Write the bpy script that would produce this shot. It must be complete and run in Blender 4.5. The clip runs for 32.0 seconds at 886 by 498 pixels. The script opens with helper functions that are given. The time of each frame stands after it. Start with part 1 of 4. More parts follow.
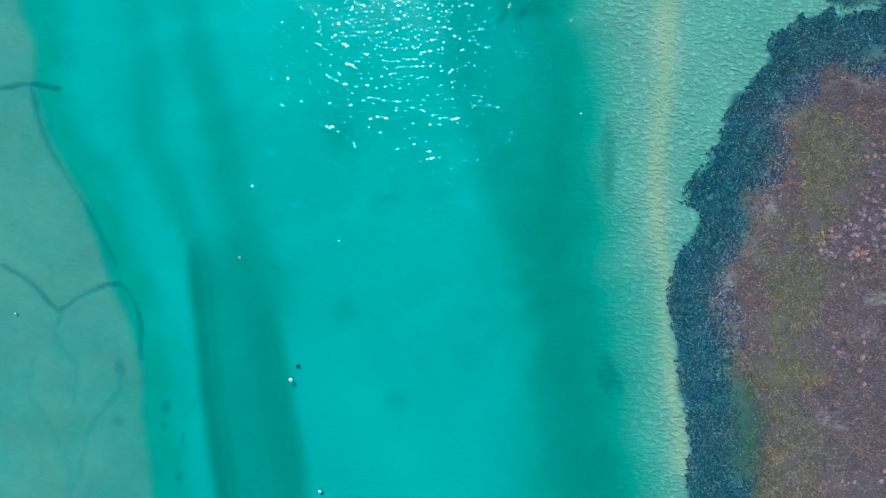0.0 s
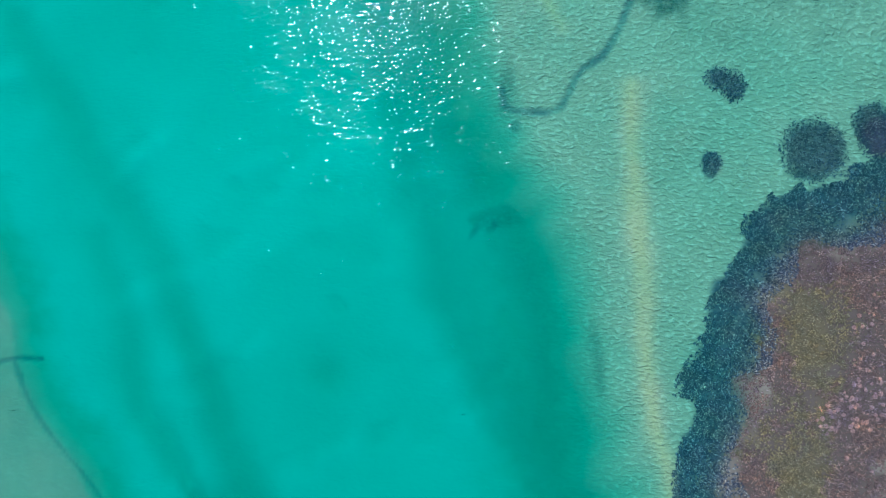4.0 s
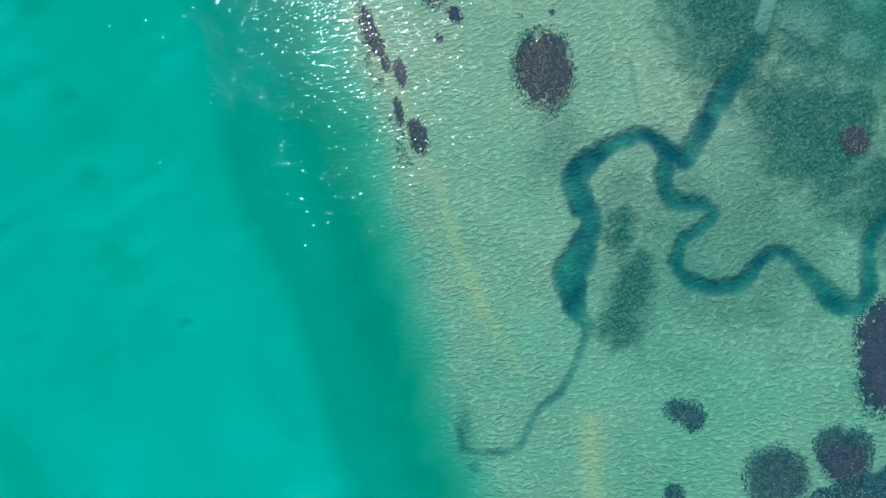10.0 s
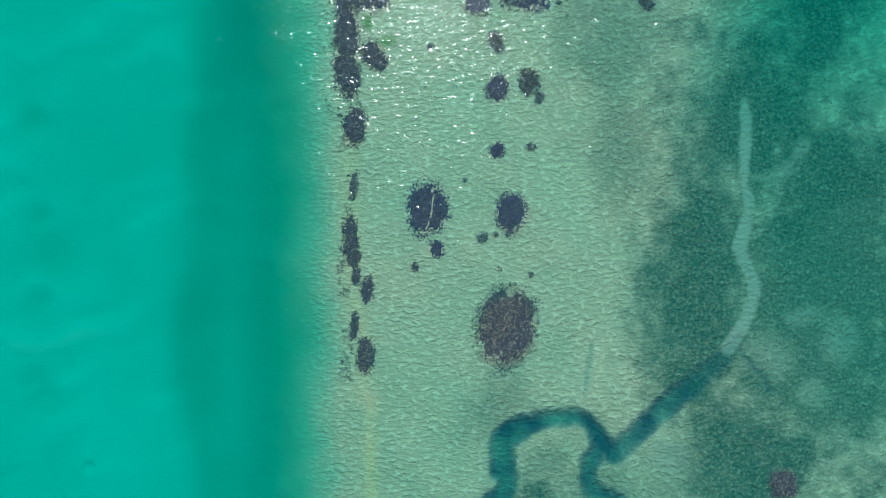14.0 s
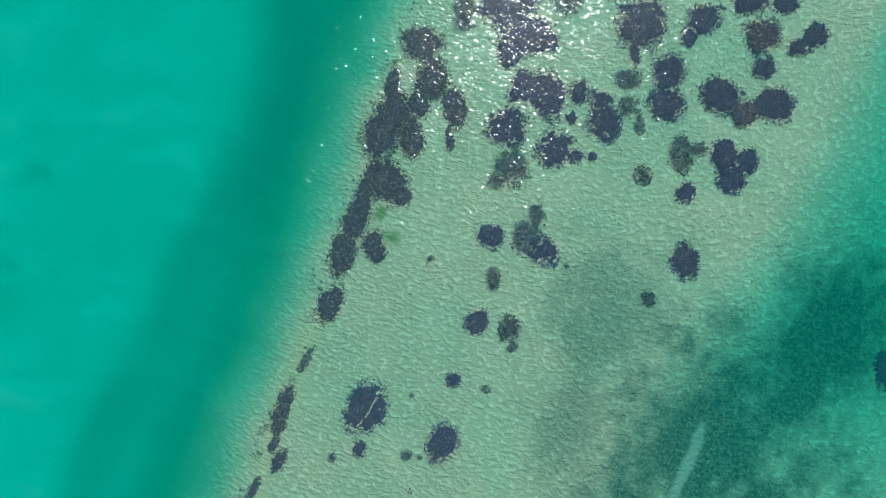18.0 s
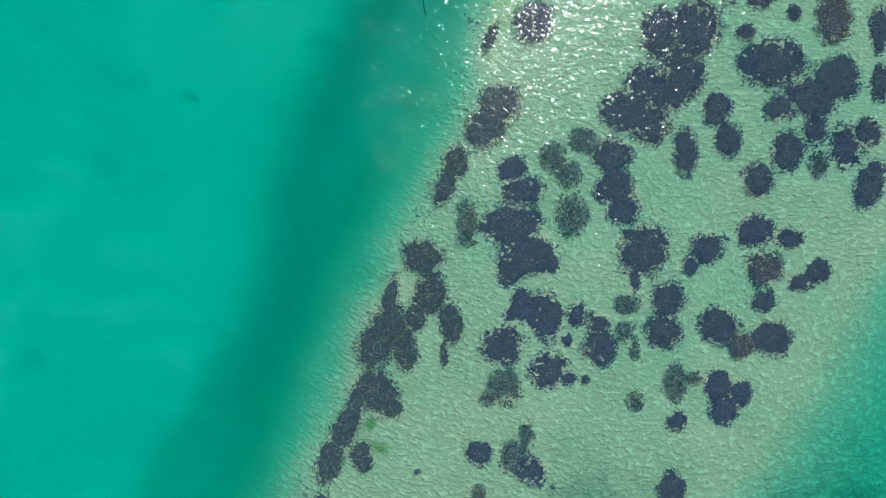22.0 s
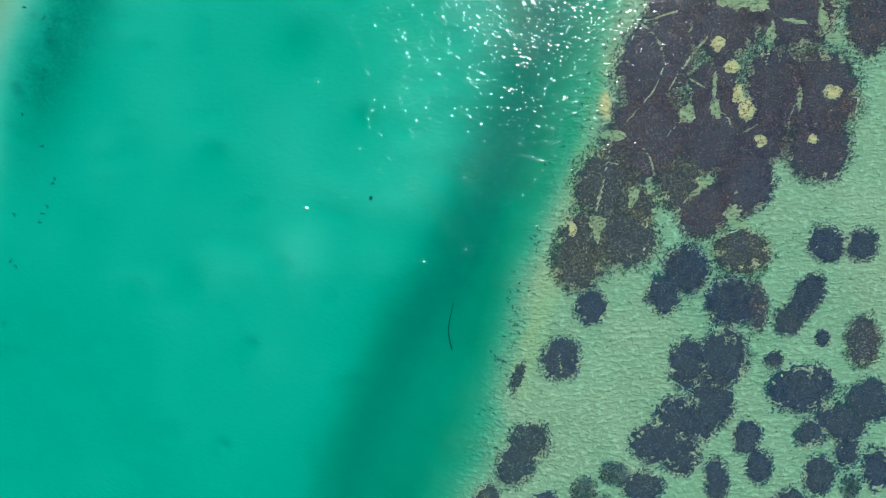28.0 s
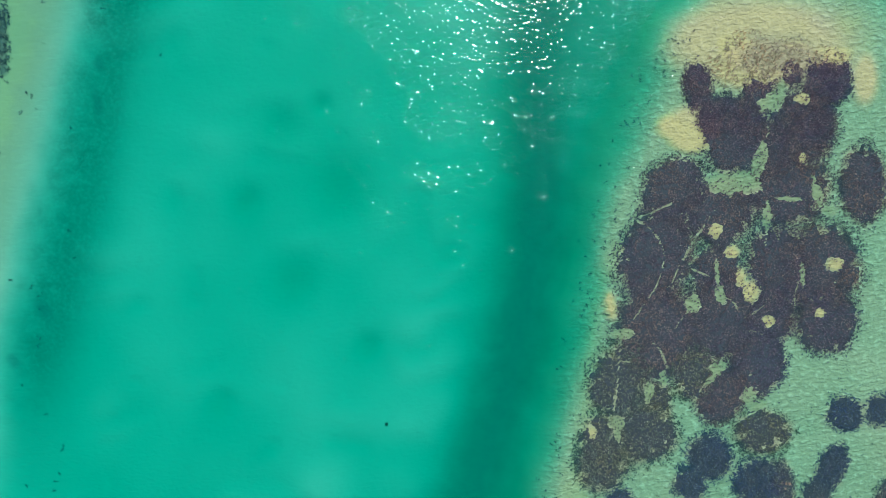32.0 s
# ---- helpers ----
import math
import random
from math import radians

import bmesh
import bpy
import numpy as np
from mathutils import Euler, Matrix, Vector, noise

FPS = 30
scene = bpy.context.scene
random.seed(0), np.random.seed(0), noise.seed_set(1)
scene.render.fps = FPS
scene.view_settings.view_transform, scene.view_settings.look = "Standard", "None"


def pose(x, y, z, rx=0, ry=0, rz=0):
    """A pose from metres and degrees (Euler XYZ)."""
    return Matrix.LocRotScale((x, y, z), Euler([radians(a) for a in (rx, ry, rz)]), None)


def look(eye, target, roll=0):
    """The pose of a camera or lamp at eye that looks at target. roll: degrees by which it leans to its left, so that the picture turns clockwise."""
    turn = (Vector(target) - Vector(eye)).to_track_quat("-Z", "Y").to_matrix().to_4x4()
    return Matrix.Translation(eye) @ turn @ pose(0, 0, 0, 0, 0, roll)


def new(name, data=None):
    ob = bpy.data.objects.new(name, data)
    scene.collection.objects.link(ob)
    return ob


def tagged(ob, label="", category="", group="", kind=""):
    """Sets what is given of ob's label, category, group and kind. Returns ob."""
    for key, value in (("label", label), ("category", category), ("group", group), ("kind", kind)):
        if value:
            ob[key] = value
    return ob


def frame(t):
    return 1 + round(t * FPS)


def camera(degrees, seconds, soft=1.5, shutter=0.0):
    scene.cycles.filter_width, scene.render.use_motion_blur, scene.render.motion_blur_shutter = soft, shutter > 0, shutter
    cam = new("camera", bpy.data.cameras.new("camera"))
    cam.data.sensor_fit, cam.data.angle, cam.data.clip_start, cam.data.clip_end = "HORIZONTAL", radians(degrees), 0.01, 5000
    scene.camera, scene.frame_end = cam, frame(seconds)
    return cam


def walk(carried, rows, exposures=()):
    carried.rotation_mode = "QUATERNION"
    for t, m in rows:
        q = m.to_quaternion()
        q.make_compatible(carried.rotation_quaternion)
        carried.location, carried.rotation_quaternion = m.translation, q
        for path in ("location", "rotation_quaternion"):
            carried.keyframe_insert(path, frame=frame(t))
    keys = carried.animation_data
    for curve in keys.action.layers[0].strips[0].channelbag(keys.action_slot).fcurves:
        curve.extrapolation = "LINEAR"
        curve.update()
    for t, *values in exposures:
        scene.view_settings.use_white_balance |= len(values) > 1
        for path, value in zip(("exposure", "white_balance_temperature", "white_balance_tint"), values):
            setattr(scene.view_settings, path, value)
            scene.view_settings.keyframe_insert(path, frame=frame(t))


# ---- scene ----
cam = camera(70.0, 32.0, soft=0.85)
# seconds, x, y, z in metres, three turns in degrees
PATH = [
    (0, -31.01, -113.06, 102.49, -1.70, -1.05, -2.76),
    (1.5, -30.65, -102.53, 102.64, -0.24, -1.35, -4.55),
    (3, -27.11, -88.27, 102.50, -0.77, -0.79, -7.52),
    (6, -22.02, -63.05, 99.30, -0.00, -2.21, -12.17),
    (7.5, -19.20, -50.02, 99.55, 0.38, -2.86, -12.37),
    (9, -13.14, -36.57, 99.90, 0.25, -2.08, -12.59),
    (11, -5.52, -18.68, 100.39, -0.01, -1.45, -9.30),
    (13, 0.00, 0.00, 100.69, -0.57, -1.39, 0.01),
    (14.5, 1.54, 12.30, 100.02, -0.06, -1.65, 8.28),
    (17, 0.19, 33.26, 100.03, -0.08, -1.36, 22.65),
    (19, -5.86, 49.85, 99.86, -0.72, -1.42, 30.68),
    (21, -13.31, 65.38, 99.86, -0.81, -0.90, 31.37),
    (23, -22.66, 78.70, 99.43, -0.23, -1.04, 31.63),
    (25, -32.59, 92.84, 99.19, -0.04, -0.91, 31.66),
    (28, -49.28, 118.80, 98.74, -1.90, -0.40, 29.35),
    (30, -58.12, 133.99, 97.63, -2.04, -0.58, 26.17),
    (32, -67.39, 149.27, 96.20, -2.54, -1.60, 22.48),
]
walk(cam, [(t, pose(*row)) for t, *row in PATH], exposures=[(0, -0.43, 5000, 10), (2, -0.44, 5200, 10), (6, -0.46, 5400, 10), (11, -0.50, 5780, 9), (17, -0.48, 6080, 9), (23, -0.46, 6270, 8), (32, -0.43, 6520, 4)])

# ---- sky, sun ----
SUN_UP, SUN_TURN = 58.5, 4.0
world = bpy.data.worlds.new("sky")
scene.world = world
world.use_nodes = True
sky = world.node_tree.nodes.new("ShaderNodeTexSky")
sky.sky_type, sky.sun_disc = "NISHITA", False
sky.sun_elevation, sky.sun_rotation = radians(SUN_UP), radians(-SUN_TURN)
back = world.node_tree.nodes["Background"]
back.inputs["Strength"].default_value = 0.14
world.node_tree.links.new(sky.outputs[0], back.inputs["Color"])
sun = new("sun", bpy.data.lights.new("sun", "SUN"))
sun.data.energy, sun.data.angle, sun.data.color = 4.0, radians(0.55), (1.0, 0.97, 0.92)
sun_way = Vector((-math.sin(radians(SUN_TURN)) * math.cos(radians(SUN_UP)), math.cos(radians(SUN_TURN)) * math.cos(radians(SUN_UP)), math.sin(radians(SUN_UP))))
sun.matrix_world = look(sun_way * 400, (0, 0, 0))


# ---- materials ----
class Nodes:
    """Short hand for a material's node tree."""

    def __init__(self, name):
        self.mat = bpy.data.materials.new(name)
        self.mat.use_nodes = True
        self.tree = self.mat.node_tree
        self.tree.nodes.clear()
        self.out = self.add("ShaderNodeOutputMaterial")

    def add(self, kind, **inputs):
        node = self.tree.nodes.new(kind)
        for key, value in inputs.items():
            self.put(node.inputs[key.replace("_", " ")], value)
        return node

    def put(self, socket, value):
        if isinstance(value, bpy.types.NodeSocket):
            self.tree.links.new(value, socket)
        else:
            socket.default_value = value

    def attr(self, name):
        node = self.add("ShaderNodeAttribute")
        node.attribute_name = name
        return node.outputs["Fac"]

    def place(self, stretch=(1, 1, 1), turn=0.0):
        geo = self.add("ShaderNodeNewGeometry")
        mapping = self.add("ShaderNodeMapping", Vector=geo.outputs["Position"])
        mapping.inputs["Scale"].default_value = stretch
        mapping.inputs["Rotation"].default_value = (0, 0, radians(turn))
        return mapping.outputs[0]

    def noise(self, scale, detail=3.0, where=None, rough=0.55, warp=0.0):
        node = self.add("ShaderNodeTexNoise", Scale=scale, Detail=detail, Roughness=rough, Distortion=warp)
        self.put(node.inputs["Vector"], where or self.place())
        return node.outputs["Fac"]

    def maths(self, how, a, b=0.0, c=0.0):
        node = self.add("ShaderNodeMath")
        node.operation = how
        for socket, value in zip(node.inputs, (a, b, c)):
            self.put(socket, value)
        return node.outputs[0]

    def ramp(self, value, *stops):
        node = self.add("ShaderNodeValToRGB", Fac=value)
        ramp = node.color_ramp
        while len(ramp.elements) < len(stops):
            ramp.elements.new(0.5)
        for element, (at, colour) in zip(ramp.elements, stops):
            element.position, element.color = at, (*colour, 1) if len(colour) == 3 else colour
        return node.outputs["Color"]

    def mix(self, fac, a, b, how="MIX"):
        node = self.add("ShaderNodeMix")
        node.data_type, node.blend_type = "RGBA", how
        for key, value in (("Factor_Float", fac), ("A_Color", a), ("B_Color", b)):
            socket = next(s for s in node.inputs if s.identifier == key)
            self.put(socket, (*value, 1) if isinstance(value, tuple) and len(value) == 3 else value)
        return next(s for s in node.outputs if s.identifier == "Result_Color")

    def bump(self, height, distance, strength=1.0):
        return self.add("ShaderNodeBump", Height=height, Distance=distance, Strength=strength).outputs[0]

    def done(self, colour, rough=0.8, normal=None, **more):
        shader = self.add("ShaderNodeBsdfPrincipled", Roughness=rough)
        self.put(shader.inputs["Base Color"], (*colour, 1) if isinstance(colour, tuple) else colour)
        for key, value in more.items():
            self.put(shader.inputs[key.replace("_", " ")], value)
        if normal is not None:
            self.put(shader.inputs["Normal"], normal)
        self.tree.links.new(shader.outputs[0], self.out.inputs["Surface"])
        return self.mat


def seabed_material():
    n = Nodes("sand_and_mud")
    large, fine, grain = n.noise(0.09, 4), n.noise(1.1, 4), n.noise(7.0, 3)
    sand = n.ramp(large, (0.3, (0.435, 0.395, 0.255)), (0.7, (0.525, 0.47, 0.315)))
    sand = n.mix(n.maths("MULTIPLY", fine, 0.30), sand, (0.25, 0.28, 0.18))
    sand = n.mix(n.maths("MULTIPLY", grain, 0.22), sand, (0.62, 0.58, 0.44))
    calm = n.maths("MULTIPLY_ADD", n.attr("still"), -0.88, 1.0)
    # sand ripples in short wavy rows, which bend along with the shore, and finer ones between them
    split = n.add("ShaderNodeSeparateXYZ", Vector=n.add("ShaderNodeNewGeometry").outputs["Position"])
    east, north = n.maths("SUBTRACT", split.outputs[0], 10.0), n.maths("SUBTRACT", split.outputs[1], 20.0)
    bend = n.maths("MINIMUM", n.maths("MAXIMUM", n.maths("MULTIPLY_ADD", north, 0.0047, 0.17), -0.22), 0.56)
    c, s = n.maths("COSINE", bend), n.maths("SINE", bend)
    across = n.maths("ADD", n.maths("MULTIPLY", east, c), n.maths("MULTIPLY", north, s))
    ahead = n.maths("SUBTRACT", n.maths("MULTIPLY", north, c), n.maths("MULTIPLY", east, s))
    where = n.add("ShaderNodeCombineXYZ", X=n.maths("MULTIPLY", across, 0.58), Y=ahead).outputs[0]
    lean = n.add("ShaderNodeCombineXYZ", Y=n.maths("MULTIPLY_ADD", n.noise(1.6, 0, where=where), -0.18, 0.09))
    shifted = n.add("ShaderNodeVectorMath", Vector=where)
    n.put(shifted.inputs[1], lean.outputs[0])
    ripple = n.noise(1.6, 1, where=shifted.outputs[0], rough=0.45, warp=0.3)
    small = n.noise(2.7, 1, where=n.place((0.85, 1.0, 1), 14), warp=0.4)
    uneven = n.maths("MULTIPLY_ADD", n.noise(0.12, 2), 1.2, 0.4)
    relief = n.maths("ADD", n.maths("MULTIPLY", ripple, 0.5), n.maths("MULTIPLY", small, 0.16))
    relief = n.maths("MULTIPLY", n.maths("MULTIPLY", relief, calm), uneven)
    # wave-focused sunlight along the ripple tops, painted as paler sand colour
    crest_light = n.maths("MULTIPLY_ADD", n.maths("ADD", ripple, n.maths("MULTIPLY_ADD", small, 0.3, -0.15)), 5.5, -2.9)
    crest_light = n.maths("MULTIPLY", n.maths("MINIMUM", n.maths("MAXIMUM", crest_light, 0.0), 1.0), n.maths("MULTIPLY", calm, 0.62))
    sand = n.mix(crest_light, sand, (0.74, 0.70, 0.50))
    patchy = n.ramp(n.noise(0.9, 6, rough=0.75), (0.3, (0.72, 0.72, 0.72)), (0.65, (1, 1, 1)))
    tufty = n.ramp(n.noise(1.9, 6, rough=0.75), (0.34, (0.52, 0.52, 0.52)), (0.55, (1, 1, 1)))
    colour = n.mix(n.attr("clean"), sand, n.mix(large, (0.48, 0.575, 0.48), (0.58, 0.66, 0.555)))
    for name, a, b in (
        ("tan", (0.49, 0.445, 0.225), (0.61, 0.555, 0.31)),
        ("dry", (0.205, 0.21, 0.15), (0.42, 0.42, 0.31)),
        ("pale", (0.40, 0.40, 0.32), (0.32, 0.35, 0.26)),
        ("weed", (0.018, 0.092, 0.066), (0.055, 0.165, 0.118)),
        ("silt", (0.022, 0.056, 0.092), (0.062, 0.102, 0.14)),
        ("green", (0.29, 0.33, 0.18), (0.43, 0.46, 0.30)),
        ("mud", (0.07, 0.053, 0.046), (0.15, 0.115, 0.09)),
        ("algae", (0.07, 0.19, 0.04), (0.14, 0.27, 0.07)),
        ("olive", (0.13, 0.12, 0.04), (0.20, 0.17, 0.07)),
    ):
        fac = n.maths("MULTIPLY", n.attr(name), patchy if name == "silt" else tufty if name == "weed" else 1.0)
        colour = n.mix(fac, colour, n.mix(grain, a, b))
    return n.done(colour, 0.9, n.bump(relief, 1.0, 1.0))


def water_material():
    """Clear sea water over the depth that the sheet carries: it dims red first, scatters a little turquoise, and mirrors the sky."""
    n = Nodes("sea_water")
    depth = n.attr("depth")
    clear = [n.maths("EXPONENT", n.maths("MULTIPLY", depth, -k)) for k in (1.12, 0.065, 0.112)]
    tint = n.add("ShaderNodeCombineColor", Red=clear[0], Green=clear[1], Blue=clear[2]).outputs[0]
    murk = n.maths("SUBTRACT", 1.0, n.maths("EXPONENT", n.maths("MULTIPLY", depth, -0.13)))
    below = n.add("ShaderNodeBsdfTransparent", Color=tint)
    haze = n.add("ShaderNodeBsdfDiffuse", Color=(*(0.0, 0.235, 0.175), 1))
    body = n.add("ShaderNodeMixShader", Fac=murk)
    n.tree.links.new(below.outputs[0], body.inputs[1])
    n.tree.links.new(haze.outputs[0], body.inputs[2])
    long_wave = n.noise(0.6, 2, where=n.place((0.9, 1.2, 1), 6), warp=0.5)
    chop = n.noise(1.25, 1, where=n.place((0.65, 1.35, 1), -4), warp=0.3)
    height = n.maths("ADD", n.maths("MULTIPLY", long_wave, 0.155), n.maths("MULTIPLY", chop, 0.13))
    normal = n.bump(height, 1.0, 1.0)
    shine = n.add("ShaderNodeBsdfGlossy", Roughness=0.085, Normal=normal)
    shine.distribution = "BECKMANN"
    facing = n.add("ShaderNodeFresnel", IOR=1.333, Normal=normal)
    whole = n.add("ShaderNodeMixShader", Fac=facing.outputs[0])
    n.tree.links.new(body.outputs[0], whole.inputs[1])
    n.tree.links.new(shine.outputs[0], whole.inputs[2])
    n.tree.links.new(whole.outputs[0], n.out.inputs["Surface"])
    return n.mat


def grass_material(name, *stops):
    n = Nodes(name)
    island = n.add("ShaderNodeNewGeometry").outputs["Random Per Island"]
    blade = n.ramp(island, *stops)
    broad = n.ramp(n.noise(0.55, 6, rough=0.75), (0.28, (0.55, 0.56, 0.6)), (0.5, (0.95, 0.95, 0.95)), (0.72, (1.7, 1.6, 1.3)))
    drift = n.ramp(n.noise(0.21, 3, rough=0.6, warp=0.8), (0.32, (0.86, 0.94, 1.14)), (0.5, (1.0, 1.0, 1.0)), (0.6, (1.13, 1.06, 0.95)), (0.74, (1.32, 1.1, 0.88)))
    blade = n.mix(1.0, blade, drift, "MULTIPLY")
    own = n.add("ShaderNodeObjectInfo").outputs["Random"]
    shift = n.ramp(own, (0.0, (0.88, 0.92, 1.08)), (0.5, (1.0, 1.0, 1.0)), (1.0, (1.18, 1.12, 1.03)))
    return n.done(n.mix(1.0, n.mix(1.0, blade, broad, "MULTIPLY"), shift, "MULTIPLY"), 0.75)


def plain(name, a, b, scale, rough, depth=0.01, **more):
    n = Nodes(name)
    grain = n.noise(scale, 4)
    return n.done(n.ramp(grain, (0.3, a), (0.7, b)), rough, n.bump(grain, depth), **more)


SEABED, WATER = seabed_material(), water_material()
GRASS = {
    "dense": grass_material("dark_cordgrass", (0.0, (0.0421, 0.0451, 0.0997)), (0.55, (0.0816, 0.0867, 0.1685)), (0.88, (0.1404, 0.1449, 0.2114)), (1.0, (0.3828, 0.3802, 0.4036))),
    "rusty": grass_material("rusty_cordgrass", (0.0, (0.0415, 0.0472, 0.0708)), (0.5, (0.0915, 0.1015, 0.1274)), (0.8, (0.2013, 0.2006, 0.1829)), (1.0, (0.6344, 0.6018, 0.5074))),
    "island": grass_material("island_cordgrass", (0.0, (0.0585, 0.0454, 0.0724)), (0.5, (0.1221, 0.0932, 0.1303)), (0.82, (0.1908, 0.1467, 0.1737)), (1.0, (0.407, 0.3203, 0.3257))),
    "shore": grass_material("olive_cordgrass", (0.0, (0.0336, 0.0408, 0.0636)), (0.5, (0.07, 0.0816, 0.1092)), (0.8, (0.168, 0.1717, 0.1526)), (1.0, (0.56, 0.58, 0.4505))),
    "meadow": grass_material("olive_island_grass", (0.0, (0.0381, 0.0486, 0.0475)), (0.45, (0.0829, 0.1015, 0.0907)), (0.75, (0.1848, 0.1998, 0.162)), (1.0, (0.4704, 0.4752, 0.3672))),
    "straw": grass_material("dry_stubble", (0.0, (0.15, 0.125, 0.085)), (0.5, (0.32, 0.27, 0.19)), (1.0, (0.62, 0.56, 0.42))),
    "margin": grass_material("flooded_plants", (0.0, (0.023, 0.0352, 0.0626)), (0.55, (0.0483, 0.0704, 0.108)), (0.8, (0.161, 0.198, 0.2214)), (1.0, (0.529, 0.55, 0.5184))),
    "marsh": grass_material("marsh_plants", (0.0, (0.0805, 0.0482, 0.0396)), (0.45, (0.1898, 0.1187, 0.0902)), (0.78, (0.3105, 0.2072, 0.1595)), (1.0, (0.552, 0.4144, 0.341))),
    "olive": grass_material("olive_plants", (0.0, (0.077, 0.0682, 0.0308)), (0.6, (0.198, 0.1738, 0.088)), (1.0, (0.396, 0.363, 0.231))),
    "weed": grass_material("green_seagrass", (0.0, (0.012, 0.05, 0.03)), (0.6, (0.035, 0.095, 0.055)), (1.0, (0.12, 0.2, 0.11))),
    "pink": grass_material("pink_plants", (0.0, (0.24, 0.11, 0.095)), (0.5, (0.52, 0.31, 0.26)), (1.0, (0.82, 0.64, 0.54))),
}
PEAT = plain("dark_peat", (0.058, 0.058, 0.086), (0.10, 0.098, 0.126), 3.5, 0.9, 0.05)
BUOY_WHITE = plain("white_float_plastic", (0.74, 0.74, 0.72), (0.84, 0.84, 0.82), 9.0, 0.35)
BUOY_RED = plain("faded_red_plastic", (0.58, 0.34, 0.31), (0.70, 0.48, 0.44), 9.0, 0.45)
STEEL = plain("rusty_steel", (0.10, 0.06, 0.04), (0.22, 0.15, 0.11), 30.0, 0.6, 0.004, Metallic=0.7)
STONE = plain("weedy_concrete", (0.05, 0.07, 0.05), (0.16, 0.16, 0.13), 5.0, 0.9, 0.03)
WOOD = plain("waterlogged_wood", (0.03, 0.026, 0.02), (0.09, 0.07, 0.05), 6.0, 0.8, 0.02)

# ---- the plan ----
SHORE = [(12, -400), (10, -220), (8.9, -161), (7.5, -145.8), (6.6, -132.7), (4.9, -117.8), (3.6, -99.1), (3.0, -85.6), (0.6, -74.2), (-4.2, -65.6), (-7.2, -55.8), (-7.6, -42.2), (-8.2, -27.9), (-9.6, -19.4), (-10.2, -9.6), (-11.8, 2.7), (-12.1, 13.6), (-14, 23), (-16.1, 37), (-18, 49.7), (-20.3, 62.7), (-21.2, 74.1), (-23.5, 91.2), (-27.4, 106.1), (-31.5, 120.8), (-33.6, 132.1), (-36.2, 144.7), (-39.2, 159.5), (-40.7, 175.4), (-41, 187.6), (-38.3, 199.4), (-31.4, 205.1), (20, 232), (120, 260)]  # edge of the sand flats along the main channel
INNER = [(160, -40), (85, -22), (58, -12), (41.1, 11.8), (38.5, 23.8), (37.7, 46.9), (42.2, 64.5), (44.3, 79.3), (44, 95.9), (41.9, 101.7), (43, 117.1), (25.6, 167.7), (11.3, 194.3), (-9.6, 201.4), (-20.5, 204.2), (-27.8, 205.7)]  # edge of the flats towards the side channel
LEFT_BANK = [(-60, -400), (-76.9, -174.9), (-78.9, -154.4), (-79.3, -131.9), (-82.3, -119), (-87, -104.2), (-91.3, -95), (-93.3, -85.1), (-92.8, -80.9), (-95, -70.5), (-98.6, -58.2), (-106, -42), (-120, -28), (-145, -16), (-185, -8), (-270, 2), (-600, 20)]  # edge of the west bank
FAR_BANK = [(-600, 40), (-270, 34), (-185, 30), (-145, 34), (-122, 44), (-114, 57), (-114.6, 74.4), (-119, 94.8), (-122.6, 116), (-124.5, 131.2), (-126, 144.4), (-127.6, 156), (-130.5, 180.7), (-160, 400)]  # west bank further up the channel
VERGE = [(-112, -20), (-106, 66), (-108.3, 86.2), (-111.8, 96), (-113.7, 105), (-115.3, 118), (-117.6, 132.2), (-119.8, 146.9), (-121.6, 157.1), (-124.5, 183), (-152, 400)]  # weedy foot of that bank
TROUGH = [(-10, -400), (-10.6, -165.6), (-12, -144.8), (-12.3, -130.8), (-15.4, -116.8), (-20, -105.3), (-23.4, -89.1), (-24.4, -77.9), (-26.6, -62.9), (-28.2, -43.4), (-29, -32.6), (-32, -20.8), (-34.2, -7.8), (-32.7, 0.9), (-33.8, 20.6), (-33.4, 41.4), (-35.1, 54.8), (-39.9, 65.6), (-43.3, 81.2), (-44.8, 98.5), (-44.4, 119.9), (-46.3, 134), (-49.7, 149.9), (-53.9, 163.2), (-60.3, 177.3), (-64.6, 191.8), (-71.1, 210.5)]  # deep trough beside the flats
WEST_EDGE = [(-71.2, -113), (-70.9, -119.2), (-70.5, -129.1), (-70.1, -138.5), (-69.4, -148), (-68.7, -155.8), (-66, -190), (-60, -400)]  # steep side of the deep trough along the west bank
EAST_EDGE = [(-65.2, -104), (-62, -112.7), (-57.9, -122.2), (-56, -129.8), (-55.1, -139.3), (-53.8, -148.8), (-53.2, -156.7), (-50, -190), (-44, -400)]  # its gentle side
HOLLOW_A = [(-77.5, -70), (-75.7, -84.5), (-75.3, -96.4), (-73.6, -103.8), (-72, -109)]  # shallow hollow north of the trough
HOLLOW_B = [(-86, -30), (-76, -56), (-69.3, -73.8), (-67.7, -84.8), (-65.2, -96.8), (-62.3, -110.9), (-58.8, -118.5), (-56.8, -128)]  # another one, which joins the trough
CREEK_A = [(-9.6, -57, 0.5), (-9.4, -59.9, 0.5), (-5.7, -61.3, 0.55), (-1.2, -61.7, 0.55), (2.1, -57.6, 0.6), (3.9, -55.8, 0.6), (7.2, -54.4, 0.6), (10.3, -51, 0.6), (12.3, -47.7, 0.7), (14.3, -44.8, 0.8)]  # creek mouth: x, y and half its width
